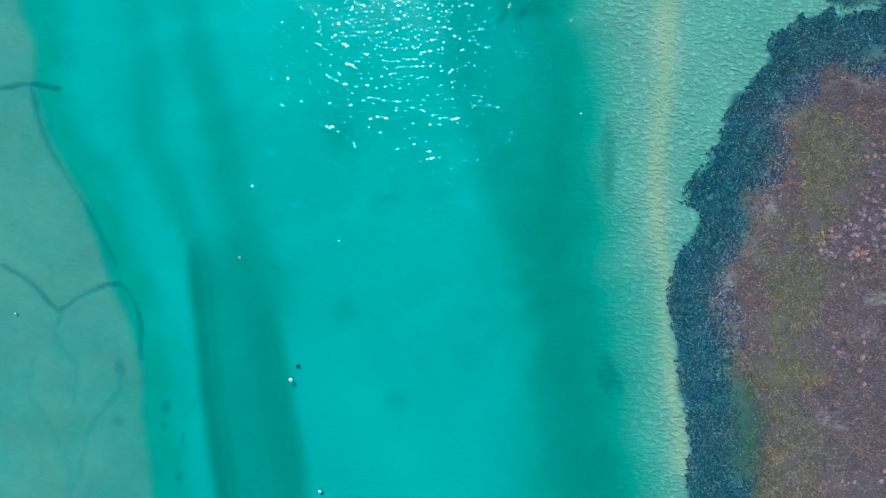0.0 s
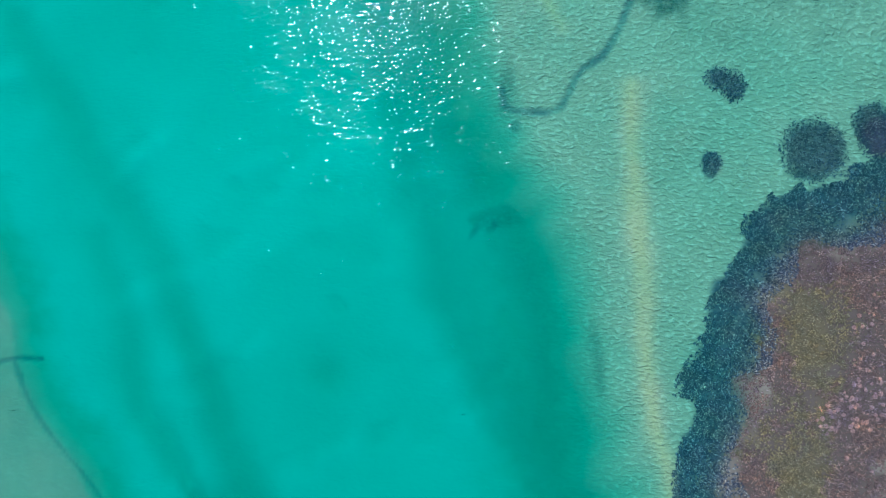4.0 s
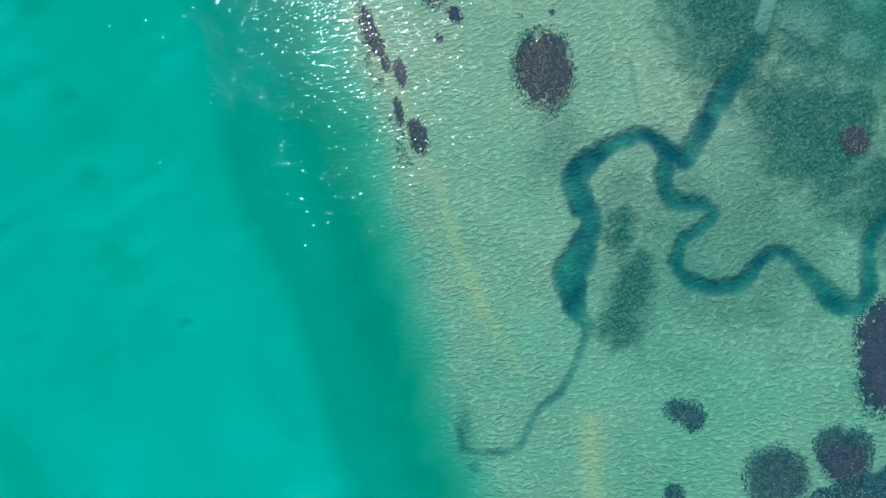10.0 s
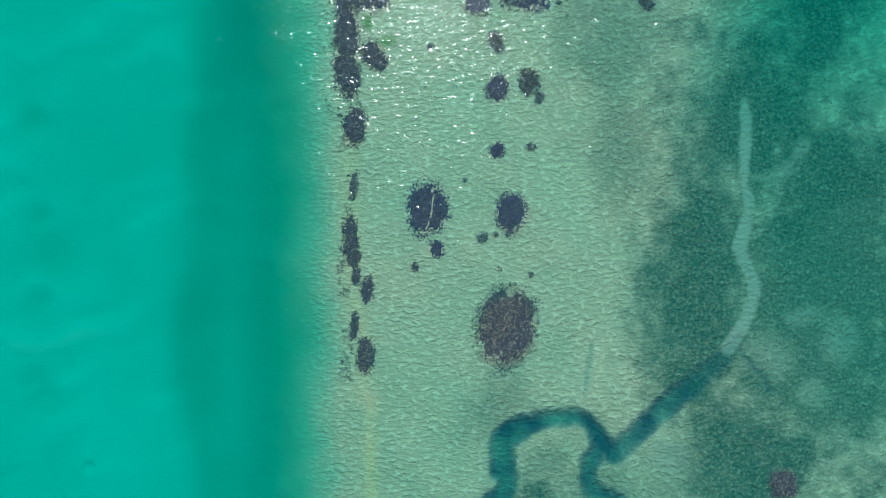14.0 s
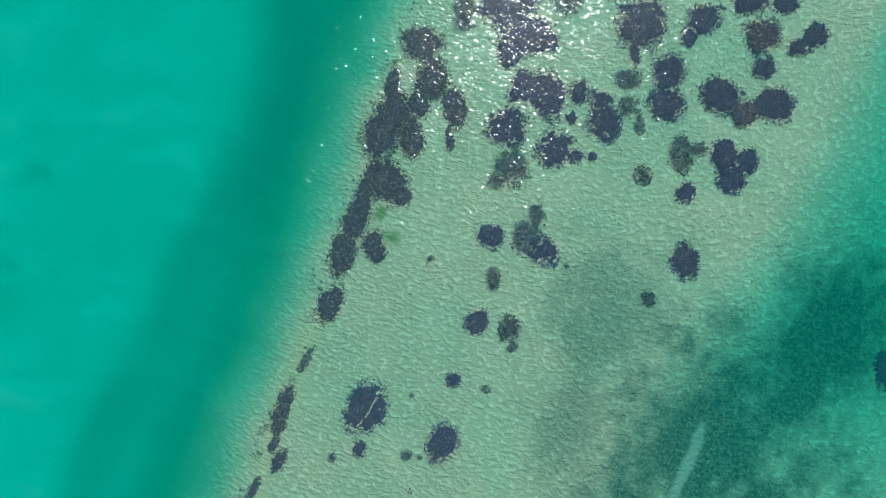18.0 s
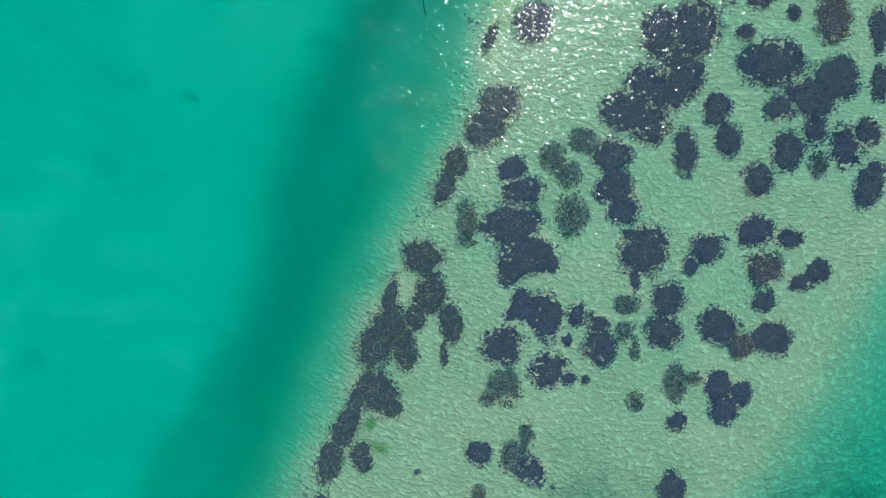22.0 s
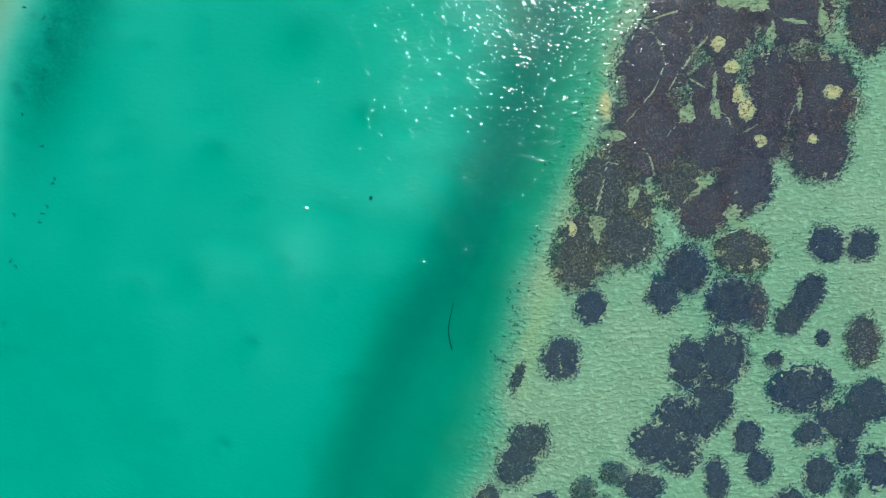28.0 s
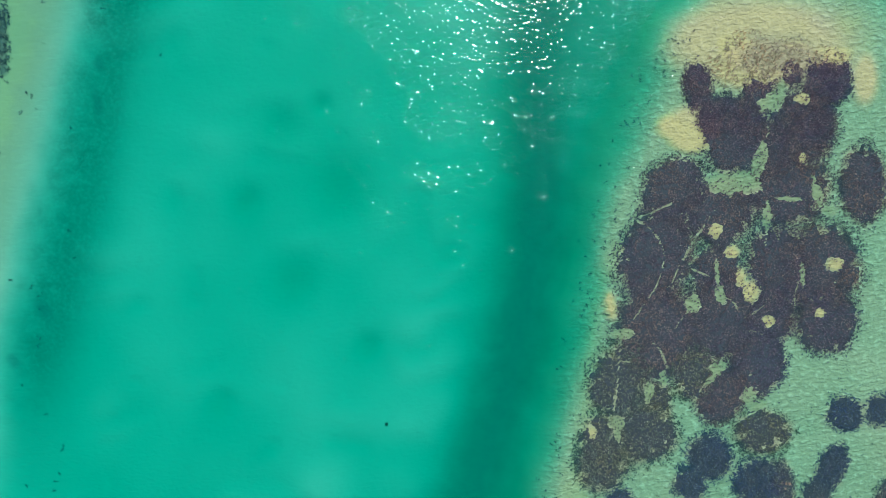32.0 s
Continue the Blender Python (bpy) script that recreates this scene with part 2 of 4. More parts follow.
CREEK_B = [(13.7, -44.7, 0.9), (12.4, -40.8, 1.8), (12.9, -35.8, 3.0), (15.3, -33, 2.6), (17.9, -28.9, 1.8), (16.9, -25, 2.1), (16.8, -21.3, 2.2), (20.4, -18.4, 1.9), (25.7, -16.8, 1.5), (29.6, -16.9, 1.3), (32, -19.7, 1.5), (34.6, -21.8, 1.8)]  # wide lower creek
CREEK_C = [(32.7, -21, 1.5), (30.5, -24.5, 1.5), (31.4, -27.8, 1.6), (35.1, -29, 1.2), (37.5, -30.9, 1.1), (35.2, -32.9, 1.0), (31.8, -34.5, 1.1), (30, -37.4, 1.3), (31, -40.4, 1.3), (34.3, -42.6, 1.4), (39.6, -43, 1.3), (43, -40.6, 1.3), (46.4, -39.2, 1.2), (49.5, -41.8, 1.3), (51.8, -45.7, 1.9), (54.3, -49.4, 2.0), (57.2, -51.2, 1.3), (60, -48.6, 1.4), (60.8, -43.4, 1.4), (62.6, -39.6, 1.3), (66.5, -37.4, 1.3)]  # winding side creek
CREEK_D = [(34.9, -21.5, 1.8), (37.1, -19.4, 1.8), (39, -17, 1.7), (41.8, -13.9, 2.0), (46.2, -9.6, 1.9), (50.4, -5.4, 1.5), (53.2, -1.4, 1.0)]  # upper creek
TRACK = [(51.6, -3.2), (53.6, 1.1), (54.8, 5.8), (54, 8.8), (51.7, 13), (52.4, 16.5), (52.4, 21), (51.4, 23), (51, 31.9), (50.4, 36.6)]  # pale line on the bottom
RIDGE_A = [(8.4, -154.3), (8, -145.8), (7, -137.4), (6.4, -129.9), (7, -123.4), (5.9, -115), (6.4, -103.1), (8.5, -83.2), (8.3, -76.7), (7.7, -95.1), (9, -80.7), (9.7, -68), (11.1, -60)]  # shallow sand ridge
RIDGE_B = [(1.7, -49), (-0.3, -43.5), (-2, -38.5), (-3.5, -30.9), (-4.5, -23.3), (-4.9, -16.8)]  # shallow sand ridge
RIDGE_C = [(-6, -16.2), (-8.2, -3.6), (-10, 4.5), (-10.9, 12.5), (-11.8, 20.6), (-11.4, 24.5)]  # sand along the shore
RIDGE_D = [(-25.7, 102.9), (-29.9, 115.9), (-30.8, 123.5), (-38, 147.9), (-38.4, 156.4)]  # sand along the shore
MARSH_EDGE = [(12, -400), (9.9, -170.5), (9.3, -157.2), (10.6, -147.9), (8.7, -140.3), (7.8, -130.9), (7.2, -123.4), (9.5, -118.9), (12.5, -113.5), (11, -108.8), (17, -101.8), (18.2, -94.5), (23.5, -89.3), (27.1, -83.3), (32.1, -80.2), (28.3, -82.1), (35.3, -80.4), (44.8, -80.6), (40.3, -79.7), (54.3, -77.3), (67.9, -76.7), (200, -40)]  # edge of the salt marsh
RILL_A = [(-103.7, -87.8), (-96.6, -86.9), (-93.9, -86.6), (-89.9, -87.5)]  # rill
RILL_B = [(-100.3, -115.4), (-96, -118.3), (-91.8, -123.1), (-89, -121.4), (-82.1, -119.4), (-79.3, -124.6), (-79.3, -131.9)]  # rill
RILL_C = [(-91.4, -123.5), (-92.6, -127.6), (-89.7, -132.3), (-90.6, -138.7)]  # rill
RILL_D = [(-93.9, -87.3), (-92.6, -94.1), (-90.3, -99.6), (-86.3, -107), (-82.4, -116.2)]  # rill
RILL_E = [(-96.2, -131.1), (-97.5, -136.6), (-94.2, -142.3), (-92, -149), (-91.3, -155)]  # rill
RILL_H = [(-82.7, -129.9), (-82.4, -135.6), (-84.9, -139.1), (-87.9, -142.7), (-90.5, -151)]  # rill
RILL_F = [(29.3, -4.7), (28.9, -13), (29.3, -5.4), (28.6, -11.8)]  # rill
RILL_G = [(53.1, -3.6), (55, -4.8), (56.1, -6.2), (57.6, -7.2), (58.8, -9.7)]  # rill
PITS = [(-82.3, 133.5, 3.4), (-79.7, 92.1, 3.2), (-68.0, 128.3, 1.8), (-93.4, 155.0, 3.0), (-93.7, 141.8, 2.3), (-88.8, 159.7, 1.6), (-68.4, 128.0, 1.8), (-85.8, 111.4, 2.1), (-78.7, 91.6, 2.3), (-66.3, 87.7, 1.2), (-67.6, 54.1, 2.0), (-62.4, 71.1, 1.1), (-56.6, -20.4, 2.3), (-45.4, -97.7, 2.7), (-46.0, -126.6, 2.0), (-38.4, -141.6, 1.6), (-56.6, 1.6, 4.1), (-58.2, -19.1, 2.1), (-62.1, 22.3, 2.1), (-59.5, 6.8, 2.0), (-56.6, 2.1, 2.0), (-58.4, -6.0, 2.1), (-48.6, -31.7, 0.9), (-81.2, 150.3, 4.5)]  # round hollows in the channel bed: x, y, radius
COVERS, CLEARINGS, TRAILS, PATCHES = [], [], [], []


def cover(kind, x, y, rx, ry, turn):
    """A stretch of bottom that something covers: weed, algae, sand of another colour."""
    COVERS.append((kind, x, y, rx, ry, turn))


def clearing(kind, x, y, rx, ry, turn):
    """A bare place in the grass, and what its ground is covered with."""
    CLEARINGS.append((kind, x, y, rx, ry, turn))


def trail(*points):
    """A narrow trodden line through the grass."""
    TRAILS.append(points)


def patch(kind, *lobes):
    """A patch of cordgrass of one or more ovals: x, y, two radii, turn."""
    PATCHES.append((kind, lobes))


cover("weed", *(59.8, -23.2, 11.6, 16.1, -33))
cover("weed", *(22.3, -40.2, 4.5, 10.7, -25))
cover("weed", *(56.1, -22.5, 14.3, 13.4, -13))
cover("thin", *(38.2, -34.5, 24.1, 17.8, -13))
cover("thin", *(15.2, -15.6, 5.4, 8.0, -13))
cover("thin", *(41.8, -35.2, 6.2, 5.4, -13))
cover("thin", *(24.5, -24.1, 5.4, 5.4, -13))
cover("thin", *(41.9, -47.4, 4.5, 2.7, -13))
cover("thin", *(22.3, -33.8, 5.4, 8.9, -13))
cover("weed", *(45.8, 5.5, 11.5, 33.0, 6))
cover("dim", *(67.8, 7.3, 23.4, 37.8, 0))
cover("weed", *(68.1, -33.9, 14.4, 10.8, 0))
cover("weed", *(22.0, -31.7, 4.3, 6.3, 0))
cover("thin", *(26.3, 46.0, 5.4, 5.4, 23))
cover("thin", *(32.2, 27.1, 8.0, 11.6, 23))
cover("weed", *(51.4, 33.1, 17.0, 26.8, -7))
cover("weed", *(61.2, 54.8, 11.6, 23.2, -7))
cover("weed", *(64.8, 24.8, 17.9, 13.4, 23))
cover("thin", *(28.3, 45.8, 13.4, 12.5, 31))
cover("weed", *(58.6, 59.3, 14.3, 5.4, 76))
cover("thin", *(-8.7, -55.8, 1.8, 5.3, -12))
cover("thin", *(-13.8, -77.5, 5.3, 2.7, -12))
cover("thin", *(-2.9, -137.8, 2.3, 5.5, 12))
cover("thin", *(-1.6, -104.6, 1.5, 7.3, -3))
cover("dry", *(-27.6, 192.8, 9.5, 3.4, 22))
cover("tan", *(-30.6, 193.9, 16.5, 7.6, 22))
cover("tan", *(-35.2, 178.1, 4.3, 3.9, 22))
cover("tan", *(-13.3, 195.2, 2.2, 4.3, 22))
cover("tan", *(-26.3, 109.5, 1.8, 4.4, 14))
cover("tan", *(-28.7, 114.5, 1.9, 7.9, 9))
cover("pale", *(63.6, 2.9, 3.4, 1.5, 15))
cover("pale", *(58.7, -3.6, 4.6, 3.6, -25))
cover("pale", *(57.6, 25.6, 3.2, 1.7, 35))
cover("pale", *(54.0, 24.6, 2.6, 0.7, 5))
cover("pale", *(60.2, 29.4, 1.2, 2.4, -20))
cover("pale", *(54.4, 15.5, 1.5, 0.6, 40))
cover("pale", *(43.5, -21.8, 4.0, 4.0, 0))
cover("pale", *(69.6, -0.2, 3.6, 4.7, 20))
cover("pale", *(66.5, -9.5, 3.4, 2.4, -15))
cover("tan", *(-135.5, 151, 5.0, 11, 12))
cover("tan", *(-132.5, 140, 2.4, 8, 10))
cover("clump", *(-8.5, -63.3, 1.1, 1.3, -12))
cover("clump", *(-17.9, -79.1, 0.7, 1.6, -42))
cover("clump", *(-14.3, -78.3, 0.7, 0.9, -12))
cover("clump", *(-75.9, -140.0, 0.8, 1.3, -3))
cover("clump", *(-76.3, -143.0, 0.5, 0.7, -3))
cover("clump", *(-73.5, -145.5, 0.4, 1.3, -3))
cover("clump", *(-74.5, -151.6, 0.8, 1.3, -3))
cover("clump", *(-84.5, -128.2, 0.5, 0.4, -3))
cover("clump", *(-82.6, -132.9, 1.1, 1.8, 17))
cover("clump", *(-83.6, -141.7, 1.3, 1.1, -3))
cover("clump", *(-120.1, 146.8, 0.7, 2.3, 30))
cover("clump", *(-121.7, 152.3, 0.7, 1.1, 30))
cover("clump", *(-116.4, 114.5, 1.1, 2.0, 52))
cover("clump", *(-117.4, 105.5, 0.9, 1.4, 52))
cover("algae", *(-11.2, 42.7, 1.2, 1.7, 23))
cover("algae", *(-7.7, 40.3, 2.0, 1.2, 23))
clearing("tan", *(-25.6, 165.0, 1.1, 1.4, 6))
clearing("tan", *(-21.8, 163.0, 1.3, 1.2, 26))
clearing("tan", *(-19.0, 159.8, 1.0, 1.7, 36))
clearing("tan", *(-16.8, 158.4, 1.4, 1.7, 16))
clearing("tan", *(-12.1, 155.3, 1.0, 0.9, 26))
clearing("tan", *(-6.0, 167.5, 1.4, 1.1, 26))
clearing("tan", *(-5.2, 159.5, 0.8, 1.0, 26))
clearing("green", *(-24.2, 153.3, 1.1, 1.5, 11))
clearing("green", *(-22.6, 159.0, 0.5, 1.9, 26))
clearing("green", *(-20.9, 156.2, 0.9, 1.5, 36))
clearing("green", *(-16.6, 145.4, 1.5, 1.1, 61))
clearing("green", *(-17.0, 143.4, 0.6, 1.4, -19))
clearing("green", *(-10.2, 164.0, 0.5, 1.9, 26))
clearing("green", *(-32.6, 144.8, 2.0, 1.0, 26))
clearing("tan", *(-36.0, 148.1, 1.0, 2.6, 34))
clearing("tan", *(-30.8, 128.6, 0.7, 1.2, 26))
clearing("green", *(-27.8, 131.7, 1.4, 0.9, 26))
clearing("green", *(-27.1, 130.1, 0.6, 1.4, 26))
clearing("green", *(-25.1, 138.1, 0.8, 1.7, 16))
clearing("green", *(-23.8, 140.7, 0.5, 1.2, 26))
clearing("green", *(-10.3, 143.3, 1.2, 1.6, 41))
clearing("green", *(-8.2, 142.5, 1.5, 0.7, 46))
clearing("green", *(-25.7, 172.8, 4.5, 1.7, 22))
clearing("green", *(-23.6, 177.4, 1.1, 3.1, 12))
clearing("green", *(-19.1, 170.5, 0.7, 2.4, 22))
clearing("green", *(-25.3, 186.3, 2.4, 1.6, 52))
clearing("green", *(-24.8, 189.0, 0.7, 1.6, 12))
clearing("green", *(-13.3, 176.5, 0.9, 2.4, 32))
clearing("green", *(-10.3, 174.7, 1.2, 0.8, 22))
clearing("green", *(-17.0, 173.8, 2.6, 0.4, 22))
clearing("tan", *(-17.6, 180.3, 0.8, 0.9, 22))
clearing("tan", *(-35.3, 176.2, 3.4, 2.2, 2))
clearing("tan", *(-38.4, 176.8, 2.1, 1.9, 22))
clearing("tan", *(-21.1, 188.7, 1.6, 0.9, 22))
trail((-38.2, 162.0), (-34.7, 161.2), (-32.0, 159.4), (-30.9, 156.8), (-30.7, 153.2), (-31.9, 147.5))
trail((-26.9, 167.9), (-27.9, 162.7), (-28.4, 158.7), (-28.7, 153.8))
trail((-32.4, 143.7), (-31.2, 140.2), (-30.1, 136.9), (-29.1, 133.3))
trail((-26.4, 158.1), (-23.6, 158.2))
trail((-25.3, 148.8), (-24.8, 151.0), (-24.4, 152.7))
trail((-15.0, 155.2), (-14.0, 156.9), (-13.4, 158.8))
trail((-8.9, 158.2), (-10.1, 160.8), (-10.2, 163.5))
trail((-16.4, 144.6), (-17.5, 142.5), (-17.9, 140.0), (-17.4, 137.7))
trail((-24.0, 142.5), (-26.0, 144.7), (-27.7, 145.2))
trail((-17.4, 155.1), (-18.7, 156.0), (-20.4, 156.3))
trail((-17.4, 166.0), (-18.3, 168.7), (-18.9, 171.5))
trail((-29.8, 141.2), (-31.1, 140.8))
trail((-11.3, 147.3), (-11.5, 146.1))
trail((-10.8, 138.1), (-9.3, 140.1), (-6.9, 143.2))
trail((-26.5, 125.3), (-27.7, 127.9), (-27.9, 131.0))
trail((-37.0, 162.5), (-33.4, 166.3))
trail((-24.4, 179.8), (-23.8, 182.0), (-24.4, 182.6))
trail((-33.1, 179.9), (-33.7, 182.0))
trail((-19.1, 173.2), (-13.2, 175.1))
clearing("tan", *(-30.9, 190.5, 5.6, 3.4, 22))
clearing("tan", *(-34.3, 191.5, 3.1, 2.2, 22))
clearing("tan", *(-26.4, 194.6, 3.4, 1.9, 22))
clearing("tan", *(-19.9, 196.4, 3.8, 1.4, 22))
clearing("pale", *(22.7, -112.3, 3.5, 2.9, -3))
clearing("pale", *(33.3, -147.7, 2.9, 1.3, -33))
clearing("pale", *(39.7, -134.1, 2.7, 2.2, -3))
clearing("pale", *(42.0, -127.8, 2.7, 1.1, -3))
clearing("faint", *(14.4, -149.9, 5.5, 0.9, -3))
clearing("faint", *(34.0, -157.6, 8.2, 1.3, -8))
clearing("olive", *(33.6, -106.2, 3.7, 8.2, 12))
clearing("olive", *(27.3, -128.6, 4.1, 7.3, -23))
clearing("olive", *(26.1, -139.3, 6.4, 3.3, -3))
clearing("olive", *(32.6, -103.0, 2.2, 7.3, 12))
trail((1.9, 16.6), (1.6, 12.6), (1.2, 11.2))
trail((37.6, -105.0), (37.4, -108.7))
trail((9.0, 120.5), (11.8, 121.1))
trail((26.1, 123.1), (27.6, 118.8), (28.3, 116.0))
trail((-23.1, 111.0), (-21.1, 108.1))
# beside the salt marsh
patch("faded", (38.9, -75.0, 5.3, 4.8, -12))
patch("faded", (48.6, -72.1, 2.7, 3.2, -12), (52.4, -74.3, 2.7, 3.9, -12))
patch("faded", (22.1, -74.5, 1.6, 2.0, -12))
patch("faded", (25.2, -61.0, 1.9, 1.7, -12), (27.6, -62.8, 2.0, 2.5, -12))
patch("dense", (60.7, -60.0, 5.6, 10.0, -9))
patch("rusty", (62.5, -24.3, 2.4, 2.7, -13))
patch("dense", (50.3, -74.7, 3.7, 3.7, -5))
# round patches on the flat by the creek
patch("rusty", (15.4, -3.4, 4.9, 6.8, -4))
patch("dense", (1.2, 14.2, 3.3, 4.5, 0))
patch("small", (3.2, 8.0, 1.3, 1.6, 0))
patch("sparse", (0.0, 4.9, 0.7, 0.9, 0))
patch("dense", (14.5, 15.1, 2.5, 3.2, 0))
patch("sparse", (10.2, 10.6, 0.9, 0.8, 0), (12.1, 11.3, 0.5, 0.4, 0))
patch("small", (11.3, 24.5, 1.2, 1.3, 0))
patch("sparse", (16.5, 25.7, 0.8, 0.7, 0))
patch("small", (10.3, 34.5, 1.8, 2.4, 0))
patch("sparse", (15.1, 36.1, 1.6, 2.0, 0), (17.0, 33.3, 0.6, 0.6, 0))
patch("sparse", (6.6, 19.4, 0.5, 0.4, 0))
patch("sparse", (18.5, 5.4, 0.4, 0.4, 0), (13.5, 5.9, 0.4, 0.4, 0))
# along the shore
patch("shore", (-11.5, 26.2, 2.1, 3.5, 0))
patch("sparse", (-10.8, 16.8, 0.7, 2.2, 0))
patch("shore", (-10.9, 10.0, 1.2, 2.2, 0), (-10.5, 7.6, 1.2, 2.2, 0), (-9.7, 5.4, 1.2, 1.8, 0))
patch("shore", (-7.1, 0.9, 1.1, 2.2, 0), (-9.1, 2.7, 0.7, 1.4, 0))
patch("shore", (-6.5, -9.7, 1.5, 3.2, 0), (-8.7, -5.2, 0.7, 2.2, 0))
patch("shore", (-13.7, 34.5, 2.1, 4.3, 16), (-14.3, 40.4, 2.1, 5.2, 3), (-15.1, 46.1, 1.6, 4.3, 6))
patch("shore", (-12.4, 47.5, 2.8, 3.9, 31), (-9.4, 46.4, 1.7, 1.8, 31))
patch("shore", (-9.8, 37.7, 1.9, 2.6, 31))
patch("shore", (-17.2, 53.6, 3.0, 4.0, 11), (-19.0, 61.4, 1.2, 3.6, 16), (-16.7, 56.6, 3.0, 4.8, 13))
patch("shore", (-12.3, 55.5, 2.1, 3.7, 31))
patch("shore", (-13.9, 60.7, 1.8, 2.1, 31))
patch("shore", (-17.9, 69.5, 3.3, 2.8, 31), (-14.1, 65.3, 2.8, 3.6, 31))
patch("shore", (-8.6, 62.9, 2.0, 3.7, 31), (-7.3, 58.5, 0.8, 2.7, 31))
# scattered over the flat
patch("mottled", (0.1, 64.2, 3.6, 3.3, 31))
patch("sparse", (3.7, 58.5, 2.7, 3.0, 31), (2.6, 55.6, 1.4, 1.2, 31))
patch("mottled", (8.6, 64.4, 3.3, 2.9, 31), (11.8, 65.0, 1.6, 1.2, 31))
patch("small", (14.2, 66.4, 0.6, 0.8, 31))
patch("mottled", (-0.8, 71.7, 2.1, 2.1, 31), (3.4, 71.4, 3.2, 4.0, 31), (0.2, 70.0, 3.2, 1.6, 31))
patch("small", (7.7, 74.5, 1.7, 2.1, 31))
patch("small", (8.5, 70.2, 1.1, 1.1, 31))
patch("mottled", (11.4, 74.8, 2.0, 2.0, 31), (13.5, 72.0, 2.7, 3.4, 31))
patch("sparse", (15.7, 76.1, 1.6, 1.8, 31), (18.4, 74.8, 0.9, 2.1, 31))
patch("sparse", (13.7, 79.9, 2.1, 1.6, 31))
patch("dense", (18.8, 84.0, 2.7, 2.9, 31), (21.2, 79.4, 3.1, 2.6, 31))
patch("dense", (28.0, 84.8, 3.3, 3.3, 31))
patch("rusty", (32.9, 83.8, 2.4, 2.2, 31))
patch("dense", (36.2, 87.5, 3.4, 3.2, 31))
patch("small", (32.1, 91.7, 2.1, 1.9, 31))
patch("dense", (24.8, 100.7, 2.9, 2.8, 31))
patch("small", (30.5, 102.6, 2.5, 1.7, 31))
patch("rusty", (29.5, 96.4, 3.0, 3.0, 31))
patch("dense", (35.5, 97.5, 2.1, 1.6, 41), (37.1, 100.5, 2.3, 1.9, 51))
patch("dense", (19.7, 94.1, 3.0, 2.4, 56), (18.9, 90.5, 1.4, 1.6, 31))
patch("dense", (11.5, 88.8, 4.5, 4.1, 31), (12.7, 84.0, 1.0, 2.0, 31))
patch("dense", (33.0, 76.6, 2.4, 2.7, 31), (35.5, 74.1, 2.7, 2.7, 31), (36.7, 77.4, 2.0, 2.2, 31))
patch("small", (30.3, 68.3, 1.8, 2.0, 31))
patch("sparse", (26.7, 73.2, 2.1, 3.4, 31), (29.1, 75.5, 1.3, 1.2, 31))
patch("sparse", (22.9, 67.6, 1.6, 1.6, 31))
patch("dense", (35.5, 58.7, 2.5, 2.9, 31))
patch("sparse", (33.0, 50.6, 1.2, 1.2, 31))
patch("small", (6.0, 47.5, 2.1, 2.0, 31))
patch("mottled", (14.5, 49.3, 2.5, 2.5, 31))
patch("sparse", (10.7, 49.8, 2.0, 2.7, 31), (10.9, 53.8, 1.2, 2.3, 31))
patch("sparse", (9.3, 41.9, 1.1, 1.8, 31))
patch("sparse", (15.3, 36.0, 1.5, 2.1, 31), (17.3, 33.9, 0.7, 0.8, 31))
patch("dense", (73.7, 58.6, 2.7, 3.7, 31))
patch("sparse", (-0.9, 40.0, 0.6, 0.4, 31))
patch("sparse", (18.8, 49.0, 0.4, 0.4, 31))
patch("small", (11.4, 24.6, 1.2, 1.2, 31))
# the dense cluster
patch("mottled", (-8.5, 81.3, 5.2, 3.6, 32), (-4.6, 78.5, 5.2, 4.0, 32), (-5.5, 74.8, 2.1, 3.0, 32), (0.1, 79.3, 1.2, 1.8, 32))
patch("dense", (-13.2, 88.5, 2.4, 2.2, 32), (-10.2, 86.4, 3.7, 2.3, 32))
patch("sparse", (-14.7, 77.5, 2.0, 3.7, 32))
patch("sparse", (-1.4, 87.6, 2.6, 3.4, 32))
patch("sparse", (-8.6, 93.5, 2.0, 2.8, 32))
patch("sparse", (-5.1, 92.8, 2.2, 2.3, 32))
patch("sparse", (-6.0, 98.6, 2.3, 2.0, 32))
patch("dense", (-0.9, 98.9, 3.3, 2.7, 32))
patch("dense", (2.4, 94.8, 3.2, 3.2, 32), (5.2, 92.8, 2.8, 2.7, 32))
patch("mottled", (-2.2, 106.1, 4.4, 3.7, 32), (2.0, 106.1, 3.4, 3.2, 32), (-1.6, 111.2, 3.9, 3.6, 32))
patch("mottled", (2.0, 116.1, 3.6, 4.3, 32), (1.9, 112.3, 3.2, 3.2, 32))
patch("mottled", (-4.6, 119.4, 3.0, 4.3, 32))
patch("mottled", (-0.1, 123.2, 4.3, 5.0, 32))
patch("mottled", (-3.8, 130.9, 3.7, 4.1, 32))
patch("rusty", (0.5, 132.5, 2.0, 4.6, 32))
patch("dense", (9.7, 113.8, 2.4, 2.9, 32), (13.7, 110.7, 2.0, 3.0, 37))
patch("small", (8.9, 105.4, 2.1, 3.7, 32))
patch("mottled", (13.2, 124.9, 5.6, 4.1, 40))
patch("small", (7.3, 126.7, 1.6, 1.5, 32))
patch("dense", (7.0, 138.4, 2.1, 3.6, 7), (5.9, 133.3, 2.5, 3.0, 2))
patch("rusty", (18.0, 136.1, 3.2, 4.3, 32))
patch("small", (12.2, 133.5, 1.3, 1.4, 32))
patch("dense", (23.4, 128.3, 3.6, 3.6, 2), (21.2, 123.2, 4.4, 2.8, 12), (18.3, 119.3, 2.5, 2.3, 32))
